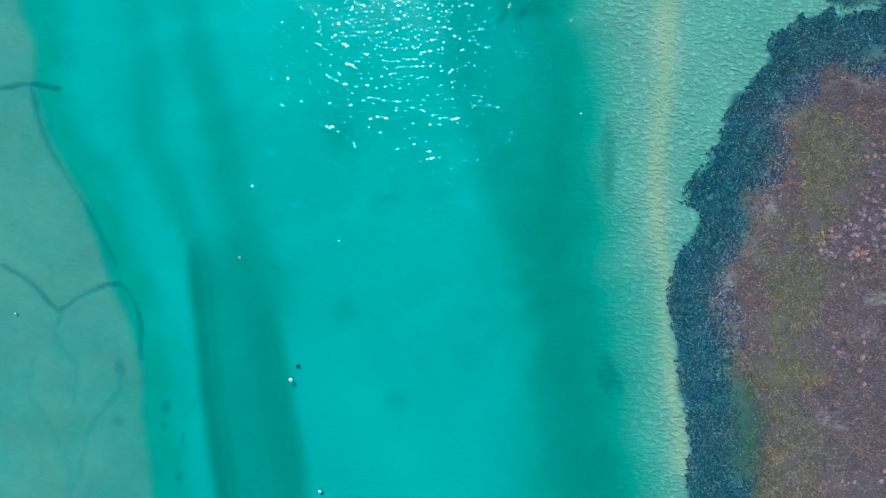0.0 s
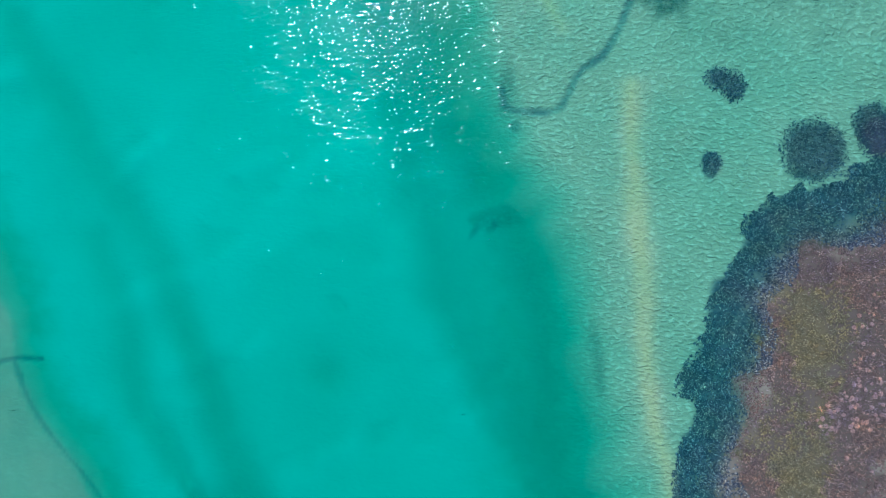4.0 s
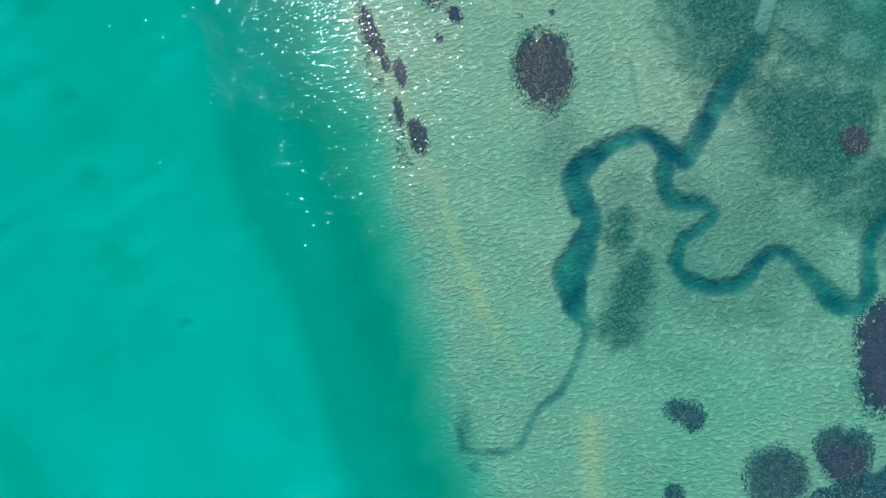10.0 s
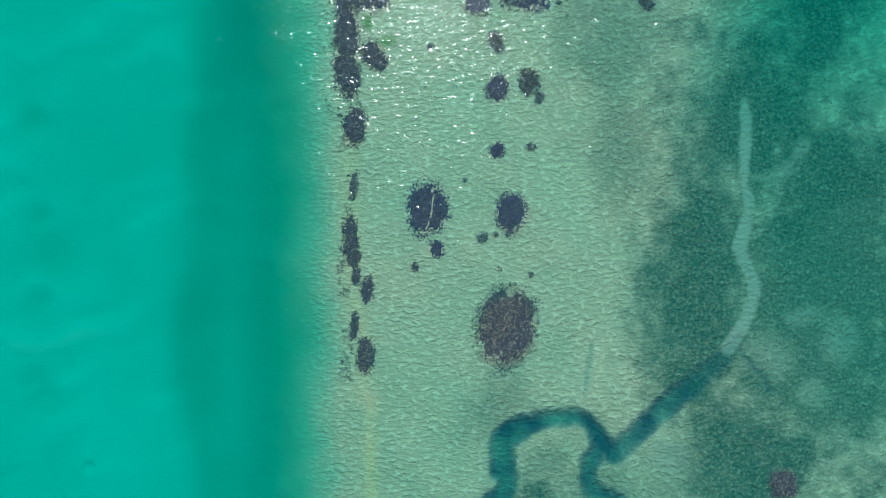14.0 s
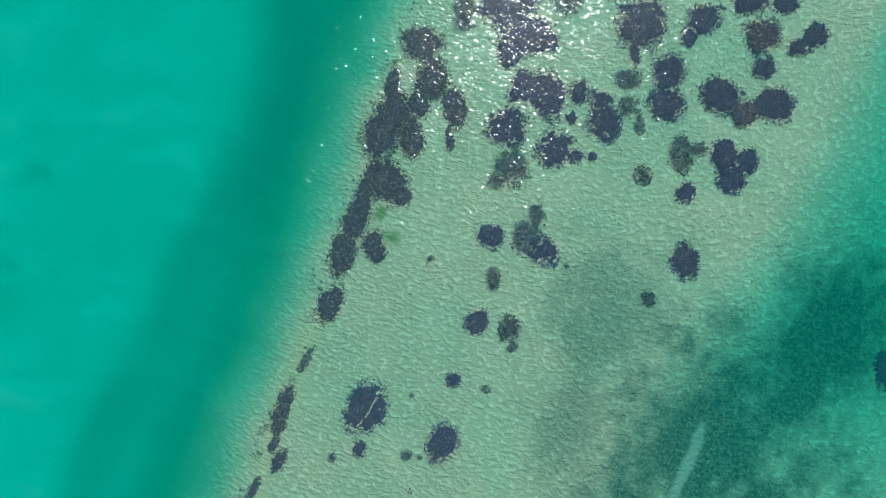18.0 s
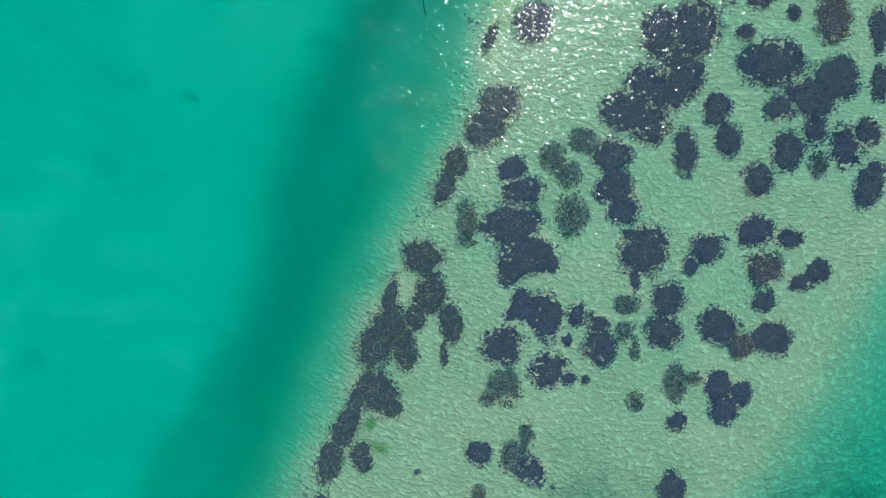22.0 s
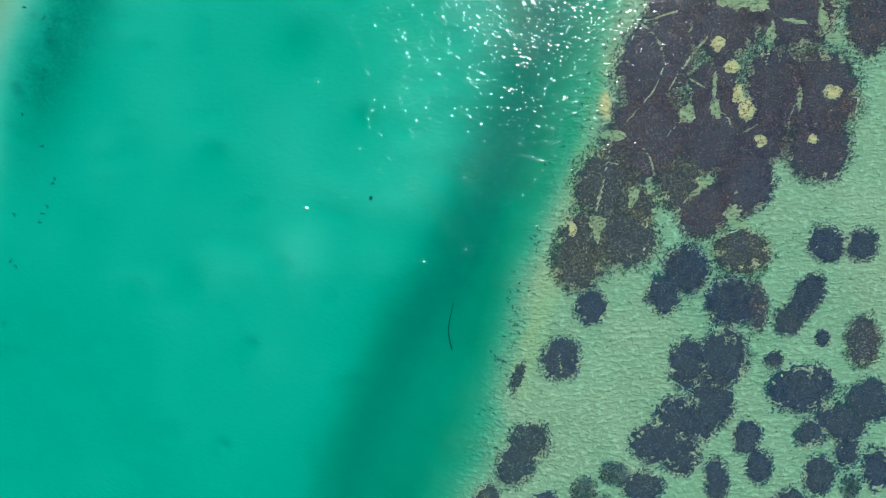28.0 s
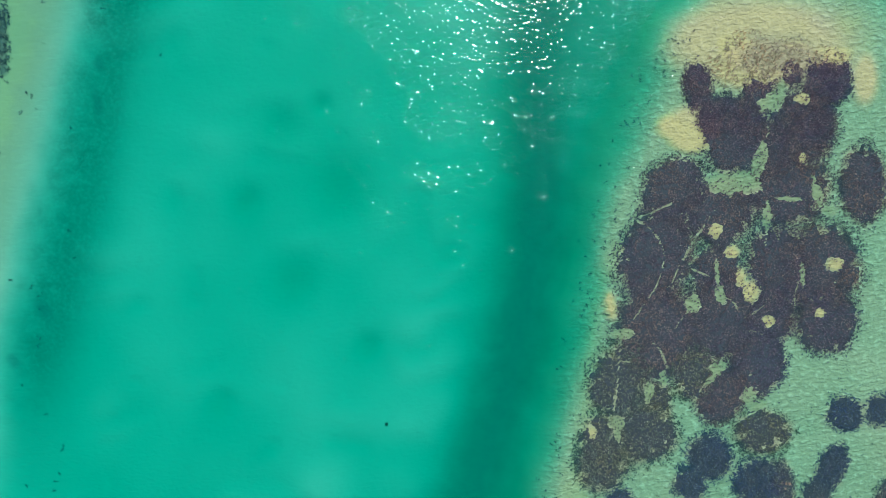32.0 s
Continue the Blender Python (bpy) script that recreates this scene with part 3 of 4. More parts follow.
patch("dense", (24.7, 119.6, 2.1, 2.8, 32))
patch("dense", (22.7, 114.2, 2.8, 3.4, 17))
patch("dense", (21.1, 107.9, 2.7, 2.8, 32))
patch("sparse", (28.2, 114.9, 1.7, 2.1, 32))
patch("mottled", (30.3, 119.6, 2.8, 3.6, 32), (32.3, 123.3, 2.5, 2.5, 2))
patch("dense", (36.8, 116.6, 2.3, 4.4, 12))
patch("dense", (25.1, 138.4, 1.6, 4.0, 32))
patch("dense", (29.9, 131.3, 1.8, 3.1, 32))
patch("dense", (-22.4, 110.2, 3.3, 3.7, 32))
patch("shore", (-26.9, 104.4, 1.0, 2.8, 12))
patch("dense", (-22.3, 119.9, 2.5, 2.8, 32))
patch("shore", (-20.2, 96.1, 3.4, 3.7, 12), (-20.3, 92.1, 3.3, 3.6, 12))
patch("shore", (-21.4, 84.9, 2.1, 3.2, 17), (-20.8, 81.0, 1.8, 3.4, 7))
patch("dense", (-13.4, 126.9, 2.9, 3.2, 32), (-11.9, 132.0, 3.4, 3.7, 12))
# the grassy island
patch("island", (-22.7, 159.3, 4.4, 4.5, 26))
patch("meadow", (-19.8, 143.1, 3.7, 4.5, 26))
patch("island", (-11.8, 156.4, 4.2, 4.5, 26))
patch("meadow", (-27.3, 124.7, 4.7, 4.5, 26))
patch("meadow", (-23.4, 131.6, 5.8, 5.4, 26))
patch("meadow", (-29.9, 137.7, 5.2, 6.8, 8))
patch("meadow", (-24.0, 137.4, 3.2, 2.8, 26))
patch("meadow", (-28.6, 127.5, 4.2, 6.2, 10))
patch("island", (-28.0, 147.5, 7.0, 8.3, 14))
patch("island", (-32.3, 158.0, 6.3, 8.3, 6))
patch("island", (-33.8, 167.8, 5.2, 6.3, 1))
patch("island", (-26.0, 167.8, 6.3, 5.9, 26))
patch("island", (-19.5, 153.1, 6.6, 7.5, 26))
patch("island", (-14.7, 141.7, 4.5, 5.1, 26))
patch("island", (-11.1, 148.4, 4.9, 6.1, 26))
patch("meadow", (-5.8, 139.0, 5.2, 4.0, 26))
patch("island", (-14.0, 163.6, 5.8, 7.5, 26))
patch("island", (-7.9, 166.1, 7.0, 7.3, 26))
patch("island", (-3.7, 158.9, 5.6, 5.6, 26))
patch("island", (-17.4, 175.0, 7.5, 6.1, 26))
patch("island", (-6.8, 180.2, 4.2, 6.6, 26))
patch("island", (-36.4, 183.5, 2.6, 3.6, 22), (-32.9, 180.9, 2.9, 3.1, 22))
patch("island", (-27.1, 181.2, 3.4, 4.0, 22))
patch("island", (-21.8, 179.7, 3.4, 5.2, 22))
patch("island", (-18.6, 191.3, 3.8, 2.8, 22))
patch("island", (-18.0, 184.6, 4.1, 4.3, 22))
patch("island", (-28.5, 179.1, 5.3, 6.2, 22))
patch("island", (-19.1, 184.9, 5.7, 6.5, 22))
patch("island", (-19.0, 192.8, 3.4, 4.3, 22))
patch("mottled", (-12.4, 132.5, 4.0, 3.7, -4))
patch("mottled", (-2.6, 131.8, 4.8, 3.8, 26))
patch("dense", (5.2, 146.6, 3.3, 2.9, 26), (10.0, 148.9, 2.6, 2.9, 26))
patch("dense", (6.7, 137.9, 2.4, 4.0, 1))
patch("island", (-30.6, 181.9, 4.7, 3.3, 22))
patch("island", (-27.6, 186.9, 2.9, 3.1, 22))
patch("island", (-19.7, 186.5, 4.3, 3.6, 22))
patch("island", (-17.9, 193.5, 3.1, 4.0, 32))
patch("island", (-24.3, 191.5, 2.2, 2.2, 22))
patch("island", (-37.2, 184.3, 2.2, 3.4, 32))
patch("stubble", (-27.6, 191.3, 4.5, 3.0, 22))
patch("stubble", (-30.9, 190.1, 6.0, 4.7, 22), (-26.4, 193.8, 3.9, 2.4, 22), (-20.0, 195.6, 4.0, 1.7, 22))
patch("sparse", (-135.7, 150.8, 1.2, 6.0, 22))


# ---- fields over the plan ----
def spline(points, step=2.0):
    """A smooth line through the points, as an array."""
    p = np.array(points, float)
    p = np.concatenate([[2 * p[0] - p[1]], p, [2 * p[-1] - p[-2]]])
    out = []
    for a, b, c, d in zip(p, p[1:], p[2:], p[3:]):
        before, along, after = (max(1e-6, float(np.linalg.norm(v - u))) for u, v in ((a, b), (b, c), (c, d)))
        out_of, into = (c - a) * along / (before + along), (d - b) * along / (along + after)
        t = np.linspace(0, 1, max(2, int(along / step) + 1), endpoint=False)[:, None]
        out.append((2 * t**3 - 3 * t**2 + 1) * b + (t**3 - 2 * t**2 + t) * out_of + (3 * t**2 - 2 * t**3) * c + (t**3 - t**2) * into)
    return np.concatenate([*out, p[-2:-1]])


def enclosed(line, x, y):
    """Whether places lie within a closed line."""
    out = np.zeros(x.shape, bool)
    for (ax, ay), (bx, by) in zip(line, np.roll(line, -1, axis=0)):
        if ay != by:
            out ^= ((ay > y) != (by > y)) & (x < (bx - ax) * (y - ay) / (by - ay) + ax)
    return out


def beyond(points, behind, x, y):
    """Distance from an edge, more than 0 on its far side, which the corners behind close."""
    line = spline(points)
    return np.abs(away(points, x, y)) * np.where(enclosed(np.concatenate([line, behind]), x, y), 1, -1)


def away(points, x, y, reach=None, far=60.0):
    """Distance from a line, more than 0 to its right. reach: only places nearer than that are worked out, the rest get far."""
    line = spline(points)
    if reach:
        near = (x > line[:, 0].min() - reach) & (x < line[:, 0].max() + reach) & (y > line[:, 1].min() - reach) & (y < line[:, 1].max() + reach)
        out = np.full(x.shape, far)
        if near.any():
            out[near] = away(points, x[near], y[near])
        return out
    best, side = np.full(x.shape, 1e18), np.zeros(x.shape)
    for (ax, ay), (bx, by) in zip(line, line[1:]):
        ux, uy = bx - ax, by - ay
        t = np.clip(((x - ax) * ux + (y - ay) * uy) / (ux * ux + uy * uy + 1e-9), 0, 1)
        dx, dy = x - ax - t * ux, y - ay - t * uy
        d = dx * dx + dy * dy
        nearer = d < best
        best = np.where(nearer, d, best)
        side = np.where(nearer, uy * dx - ux * dy, side)
    return np.sqrt(best) * np.where(side >= 0, 1, -1)


def from_creek(points, x, y, reach=9.0):
    """Distance from the sides of a creek, less than 0 within it."""
    line = spline(points)
    out = np.full(x.shape, reach)
    near = (x > line[:, 0].min() - reach) & (x < line[:, 0].max() + reach) & (y > line[:, 1].min() - reach) & (y < line[:, 1].max() + reach)
    px, py, best = x[near], y[near], out[near]
    for (ax, ay, aw), (bx, by, bw) in zip(line, line[1:]):
        ux, uy = bx - ax, by - ay
        t = np.clip(((px - ax) * ux + (py - ay) * uy) / (ux * ux + uy * uy + 1e-9), 0, 1)
        best = np.minimum(best, np.hypot(px - ax - t * ux, py - ay - t * uy) - aw - t * (bw - aw))
    out[near] = best
    return out


def creeks(x, y):
    """Each creek's distance field with its uneven sides, and how deep and dark it is."""
    uneven = 0.3 * speckle(x, y, 2.2, 13) + 0.2 * speckle(x, y, 0.8, 14)
    tip = 0.25 + 0.75 * smooth(np.hypot(x - CREEK_D[-1][0], y - CREEK_D[-1][1]), 1, 14)
    for line, depth, dark in ((CREEK_A, 0.35, 0.8), (CREEK_B, 0.55, 0.95), (CREEK_C, 0.5, 0.92), (CREEK_D, 0.4 * tip, 0.92 * tip)):
        yield from_creek(line, x, y) + uneven * (0.5 if line is CREEK_A else 1.0), depth, dark


def lumps(x, y, size, seed):
    u, v = x / size + 71.3 * seed, y / size - 37.7 * seed
    i, j = np.floor(u), np.floor(v)
    f, g = u - i, v - j
    f, g = f * f * (3 - 2 * f), g * g * (3 - 2 * g)

    def at(a, b):
        s = np.sin(a * 127.1 + b * 311.7 + seed * 17.3) * 43758.5453
        return 2 * (s - np.floor(s)) - 1

    low = at(i, j) * (1 - f) + at(i + 1, j) * f
    high = at(i, j + 1) * (1 - f) + at(i + 1, j + 1) * f
    return low * (1 - g) + high * g


def speckle(x, y, size, seed=0):
    """Smooth noise from about -1 to 1 with lumps of that size: two grids, turned against each other."""
    x, y = np.asarray(x), np.asarray(y)
    return 0.75 * (lumps(0.83 * x + 0.56 * y, 0.83 * y - 0.56 * x, size, seed) + lumps(0.34 * x - 0.94 * y, 0.34 * y + 0.94 * x, 0.87 * size, seed + 0.5))


def smooth(v, a, b):
    t = np.clip((v - a) / (b - a), 0, 1)
    return t * t * (3 - 2 * t)


def inside(lobe, x, y):
    """How far out in an oval a place lies: 0 in the middle, 1 on its edge."""
    cx, cy, rx, ry, turn = lobe
    c, s = math.cos(radians(turn)), math.sin(radians(turn))
    dx, dy = x - cx, y - cy
    return np.hypot((c * dx + s * dy) / rx, (c * dy - s * dx) / ry)


def ragged(lobes, x, y, seed=0):
    """As inside(), for several ovals together with an uneven edge."""
    rim = 0.18 * speckle(x, y, 2.6, seed) + 0.12 * speckle(x, y, 1.0, seed + 1) + 0.07 * speckle(x, y, 0.4, seed + 2)
    size = min(1.0, 2.5 / min(max(l[2], l[3]) for l in lobes))
    return np.min([inside(l, x, y) for l in lobes], axis=0) - 0.06 + rim * max(0.45, size)


def from_shore(x, y):
    return beyond(SHORE, [(9000, 300), (9000, -9000)], x, y)


def from_inner(x, y):
    return beyond(INNER, [(200, 9000), (9000, 9000), (9000, -40)], x, y)


def from_marsh(x, y):
    return beyond(MARSH_EDGE, [(9000, -40), (9000, -9000)], x, y)


def ground_height(x, y):
    """The bottom of the lagoon and the marsh: metres over the water."""
    wobble = 1.2 * speckle(x, y, 9, 3) + 0.5 * speckle(x, y, 3, 4)
    shore = from_shore(x, y) + wobble
    inner = from_inner(x, y) + wobble
    bank_at = beyond(LEFT_BANK, [(-9000, 100), (-9000, -9000)], x, y) + 0.6 * wobble
    west, west_out = np.maximum(bank_at, 0), np.maximum(-bank_at, 0)
    far_bank = beyond(FAR_BANK, [(-9000, 9000), (-9000, 100)], x, y) + wobble
    flat = -0.35 - 0.12 * smooth(-y, 15, 50) + 0.05 * speckle(x, y, 14, 5) + 0.03 * speckle(x, y, 4, 6)
    waves = 0.28 * speckle(x + 0.5 * y, 0.35 * y, 11, 7) + 0.22 * speckle(x, y, 6, 8) + 0.3 * speckle(x, y, 25, 9)
    dunes = 0.5 + 0.5 * np.sin((0.9 * y - 0.35 * x) * 0.75 + 3.2 * speckle(x, y, 13, 10) + 1.2 * speckle(x, y, 5, 19))
    pits = 0.35 * smooth(speckle(x, y, 5.0, 29), 0.5, 1.2)
    for px, py, r in PITS:
        pits = np.maximum(pits, np.exp(-((np.hypot(x - px, y - py) / r) ** 2)))
    bar = -1.6 - 0.2 * smooth(-y, 70, 100) - 0.35 * smooth(y, -60, 20) + 0.25 * smooth(y, 60, 120) + 0.5 * waves + 0.3 * dunes * smooth(speckle(x, y, 11, 20), -0.2, 0.6) - 0.7 * pits
    z = np.interp(-shore / np.interp(y, [-115, -65, 70, 120], [1.7, 1.0, 1.0, 0.72]), [0, 1.5, 3.5, 7, 13, 20], [0, 0.08, 0.22, 0.5, 0.88, 1.0])
    z = flat * (1 - z) + bar * z
    trough = away(TROUGH, x, y) + 0.6 * wobble
    carved = np.interp(y, [-150, -100, -50, 10, 70, 130], [0.55, 0.7, 1.0, 1.05, 1.8, 2.5])
    out_at, off_at = np.maximum(trough, 0), np.maximum(-shore, 0)
    share = out_at / (out_at + off_at + 0.01)
    east = np.interp(share, [0, 0.12, 0.3, 0.6, 0.85, 1.0], [1.0, 0.9, 0.5, 0.24, 0.03, 0])
    z -= (shore < 0) * carved * np.where(trough < 0, np.exp(-((trough / np.interp(y, [-40, 40, 120], [3.0, 4.2, 6.0])) ** 2)), east)
    steep, gentle = away(WEST_EDGE, x, y), away(EAST_EDGE, x, y)
    south = smooth(-y - 0.25 * steep, 108, 122)
    z -= 1.4 * south * smooth(-steep, -0.2, 1.6) * smooth(gentle + 0.4 * wobble, -1.0, 3.2)
    z -= 1.7 * south * np.exp(-(((steep + 1.4) / 1.3) ** 2)) + 1.0 * smooth(-y, 118, 132) * np.exp(-(((gentle - 3.5) / 2.4) ** 2))
    for line, half, deep in ((HOLLOW_A, 2.6, 1.0), (HOLLOW_B, 2.8, 1.2)):
        z -= deep * np.exp(-(((away(line, x, y) + 0.7 * wobble) / half) ** 2)) * smooth(y, -131, -118) * (0.55 + 0.45 * smooth(-y, 70, 98))
    side = np.interp(inner, [0, 4, 10, 18, 30, 80], [0, 0.15, 0.45, 0.8, 0.7, 0.4])
    z = np.where(shore > -1, np.minimum(z, flat - 1.3 * side * (0.25 + 0.75 * smooth(y, 20, 65))), z)
    lagoon = (y < -10) | (x < -60)
    bank = -0.64 + 0.08 * speckle(x, y, 12, 11) + 0.05 * speckle(x, y, 3.5, 12)
    up = smooth(bank_at, -0.5, 1.0)
    slope = np.clip(1 - west_out / 13, 0, 1) ** 1.3
    z = z * (1 - slope) + np.maximum(z, -1.0) * slope
    z = np.where(lagoon, z * (1 - up) + bank * up, z)
    north = smooth(far_bank, -8, 1)
    z = z * (1 - north) + (-0.5 + 0.06 * speckle(x, y, 9, 28)) * north
    z -= 0.4 * np.exp(-(((away(VERGE, x, y) + 0.8 * wobble) / 6.0) ** 2)) * smooth(y, 84, 114)
    for d, depth, _ in creeks(x, y):
        z = np.minimum(z, flat - depth * (1 - smooth(d, -1.3, 0.25)))
    for line, half, rise in ((RIDGE_A, 2.1, 0.19), (RIDGE_B, 1.2, 0.08), (RIDGE_C, 1.6, 0.05), (RIDGE_D, 1.8, 0.05)):
        d = np.abs(away(line, x, y, 8.0)) + 0.5 * speckle(x, y, 3, 15)
        z += rise * np.exp(-((d / half) ** 2))
    for line in (RILL_A, RILL_B, RILL_C, RILL_D, RILL_E, RILL_F, RILL_G, RILL_H):
        d = np.abs(away(line, x, y, 4.0)) + 0.15 * speckle(x, y, 1.2, 16)
        z -= 0.12 * (1 - smooth(d, 0.1, 0.5))
    marsh = from_marsh(x, y) + 0.6 * wobble
    z = np.where(marsh > -1, np.maximum(z, flat + 0.07 * smooth(marsh, 0, 3) + 0.58 * smooth(marsh + 3 * speckle(x, y, 14, 18), 5, 15) + 0.07 * speckle(x, y, 2.0, 17) * smooth(marsh, 0, 3)), z)
    for kind, lobes in PATCHES:
        reach = max(max(l[2:4]) for l in lobes) * 1.4 + max(math.dist(l[:2], lobes[0][:2]) for l in lobes)
        near = (np.abs(x - lobes[0][0]) < reach) & (np.abs(y - lobes[0][1]) < reach)
        if near.any():
            rise = ({"sparse": 0.12, "faded": 0.12, "stubble": 0.2}.get(kind, 0.34)) * (1 - smooth(ragged(lobes, x[near], y[near], 60), 0.55, 0.98))
            z[near] = np.maximum(z[near], np.minimum(z[near] + rise, {"island": -0.15, "meadow": -0.15, "rusty": -0.17, "stubble": -0.06}.get(kind, -0.22)))
    for kind, *lobe in (*COVERS, *CLEARINGS):
        if kind == "green" or kind in ("tan", "dry") and ((kind, *lobe) in CLEARINGS or lobe[1] > 170):
            reach = 1.3 * max(lobe[2:4]) + 1
            near = (np.abs(x - lobe[0]) < reach) & (np.abs(y - lobe[1]) < reach)
            rise = 1 - smooth(inside(lobe, x[near], y[near]), 0.6, 1.2)
            z[near] += rise * np.maximum(0, {"tan": -0.07, "dry": -0.02}.get(kind, -0.2) - z[near])
    return z, marsh


def masks(x, y, marsh):
    """How far each cover hides the sand, from 0 to 1."""
    out = {kind: np.zeros(x.shape) for kind in ("clean", "still", "weed", "silt", "tan", "pale", "green", "mud", "olive", "algae", "dry")}
    edge = 0.25 * speckle(x, y, 5, 21) + 0.2 * speckle(x, y, 1.6, 22)
    shore, west = from_shore(x, y), beyond(LEFT_BANK, [(-9000, 100), (-9000, -9000)], x, y)
    far_bank = beyond(FAR_BANK, [(-9000, 9000), (-9000, 100)], x, y)
    wide = np.interp(y, [-115, -65, 70, 120], [1.7, 1.0, 1.0, 0.72])
    out["clean"] = smooth(-shore / wide + 4 * edge, 8, 19) * (1 - smooth(west + 4 * edge, -9, -1.5))
    out["clean"] *= 1 - smooth(far_bank, -3, 5)
    out["silt"] = (0.12 + 0.2 * edge) * smooth(west + 2 * edge, -1.5, 1)
    out["silt"] = np.maximum(out["silt"], np.interp(y, [-60, 10, 70, 130], [0.08, 0.1, 0.24, 0.52]) * (shore < -6) * np.exp(-(((away(TROUGH, x, y) + 3 * edge) / 4.2) ** 2)))
    out["still"] = np.maximum(smooth(-shore / wide, 0.5, 8.5), 0.8 * smooth(marsh, 0, 3))
    out["still"] = np.maximum(out["still"], 0.8 * smooth(west, -14, -7) - 0.5 * smooth(west, -1, 1.5))
    verge = np.exp(-(((away(VERGE, x, y) + 3.5 * edge) / 5.0) ** 2)) * smooth(y, 84, 114)
    slope = np.exp(-(((shore + 13.0) / 5.0) ** 2)) * (0.26 + 0.3 * edge) * (1 - 0.6 * smooth(y, 60, 110))
    out["weed"] = 0.1 * smooth(west, -1, 1.5) + 0.72 * verge * (0.85 + 0.5 * edge) + np.maximum(0, slope)
    out["mud"] = smooth(marsh + 8 * edge, 4, 12) * 0.95
    out["silt"] = np.maximum(out["silt"], 1.0 * smooth(marsh + 1.5 * edge, -0.3, 1.2) * (1 - smooth(marsh + 8 * edge, 4, 12)))
    for kind, *lobe in COVERS:
        reach = 1.4 * max(lobe[2], lobe[3])
        near = (np.abs(x - lobe[0]) < reach) & (np.abs(y - lobe[1]) < reach)
        soft, full = {"weed": (0.7, 1.0), "dim": (0.6, 0.9), "clump": (0.9, 0.4), "thin": (0.8, 0.48), "pale": (0.8, 0.55), "tan": (0.6, 0.6), "algae": (0.7, 0.8), "dry": (0.6, 0.75)}.get(kind, (0.35, 1.0))
        name = "weed" if kind in ("thin", "dim") else "silt" if kind == "clump" else kind
        out[name][near] = np.maximum(out[name][near], full * (1 - smooth(inside(lobe, x[near], y[near]) + edge[near], 1 - soft, 1 + soft * 0.4)))
    for d, _, dark in creeks(x, y):
        within = (0.82 + 0.18 * smooth(-d, 0.2, 1.2)) * (1 - smooth(d, -0.35, 0.4))
        out["silt"] = np.maximum(out["silt"], dark * within * (0.9 + 0.35 * speckle(x, y, 2.6, 26)))
    for line, half, dark in ((RILL_A, 0.45, 0.6), (RILL_B, 0.36, 0.5), (RILL_C, 0.34, 0.24), (RILL_D, 0.36, 0.42), (RILL_E, 0.5, 0.13), (RILL_F, 0.35, 0.25), (RILL_G, 0.4, 0.46), (RILL_H, 0.6, 0.13)):
        out["silt"] = np.maximum(out["silt"], dark * (1 - smooth(np.abs(away(line, x, y, 8.0)) + 0.5 * edge, half * 0.3, half * 1.3)))
    for kind, lobes in PATCHES:
        for lobe in lobes if kind in ("sparse", "faded") else ():
            near = (np.abs(x - lobe[0]) < 1.3 * max(lobe[2:4])) & (np.abs(y - lobe[1]) < 1.3 * max(lobe[2:4]))
            out["silt"][near] = np.maximum(out["silt"][near], 0.85 * (1 - smooth(inside(lobe, x[near], y[near]) + edge[near], 0.6, 1.1)))
    for kind, *lobe in CLEARINGS:
        reach = 1.5 * max(lobe[2], lobe[3]) + 1
        near = (np.abs(x - lobe[0]) < reach) & (np.abs(y - lobe[1]) < reach)
        hold = 1 - smooth(inside(lobe, x[near], y[near]) + 0.6 * edge[near], 0.85, 1.25)
        if kind == "olive":
            hold = 0.55 * (1 - smooth(inside(lobe, x[near], y[near]) + 2.2 * edge[near], 0.2, 1.4))
        if kind == "faint":
            kind, hold = "pale", 0.35 * hold
        if kind == "pale":
            hold = hold * (0.3 + edge[near])
        if kind != "olive":
            out["mud"][near] *= 1 - hold
        out[kind][near] = np.maximum(out[kind][near], hold)
    out["pale"] = np.maximum(out["pale"], 1 - smooth(np.abs(away(TRACK, x, y, 8.0)) + 1.5 * edge, 0.5, 1.3))
    out["weed"] *= 1 - out["pale"]
    for line, half in ((RIDGE_A, 1.5), (RIDGE_B, 1.0), (RIDGE_C, 1.5), (RIDGE_D, 1.5)):
        out["tan"] = np.maximum(out["tan"], (0.75 + 0.8 * edge if line is RIDGE_A else 0.75 if line is RIDGE_B else 0.42) * np.exp(-(((np.abs(away(line, x, y, 8.0)) + 2 * edge) / half) ** 2)))
    return out


def bare(x, y, kinds=("green", "tan", "dry", "pale")):
    """Where the grass is missing: in clearings and on trails."""
    edge = 0.38 * speckle(x, y, 1.5, 23) + 0.3 * speckle(x, y, 0.5, 24)
    out = np.zeros(x.shape, bool)
    for kind, *lobe in CLEARINGS:
        if kind in kinds:
            out |= inside(lobe, x, y) + edge * (0.75 if kind in ("green", "tan") else 1.0) < 1.0
    for points in TRAILS:
        out |= np.abs(away(points, x, y, 3.0)) + 0.16 * edge < 0.13
    return out


# ---- ground and water ----
def axis(low, high, step):
    inner = np.arange(low, high + step / 2, step)
    grow = np.cumsum(step * 1.55 ** np.arange(1, 19))
    return np.concatenate([low - grow[::-1], inner, high + grow])


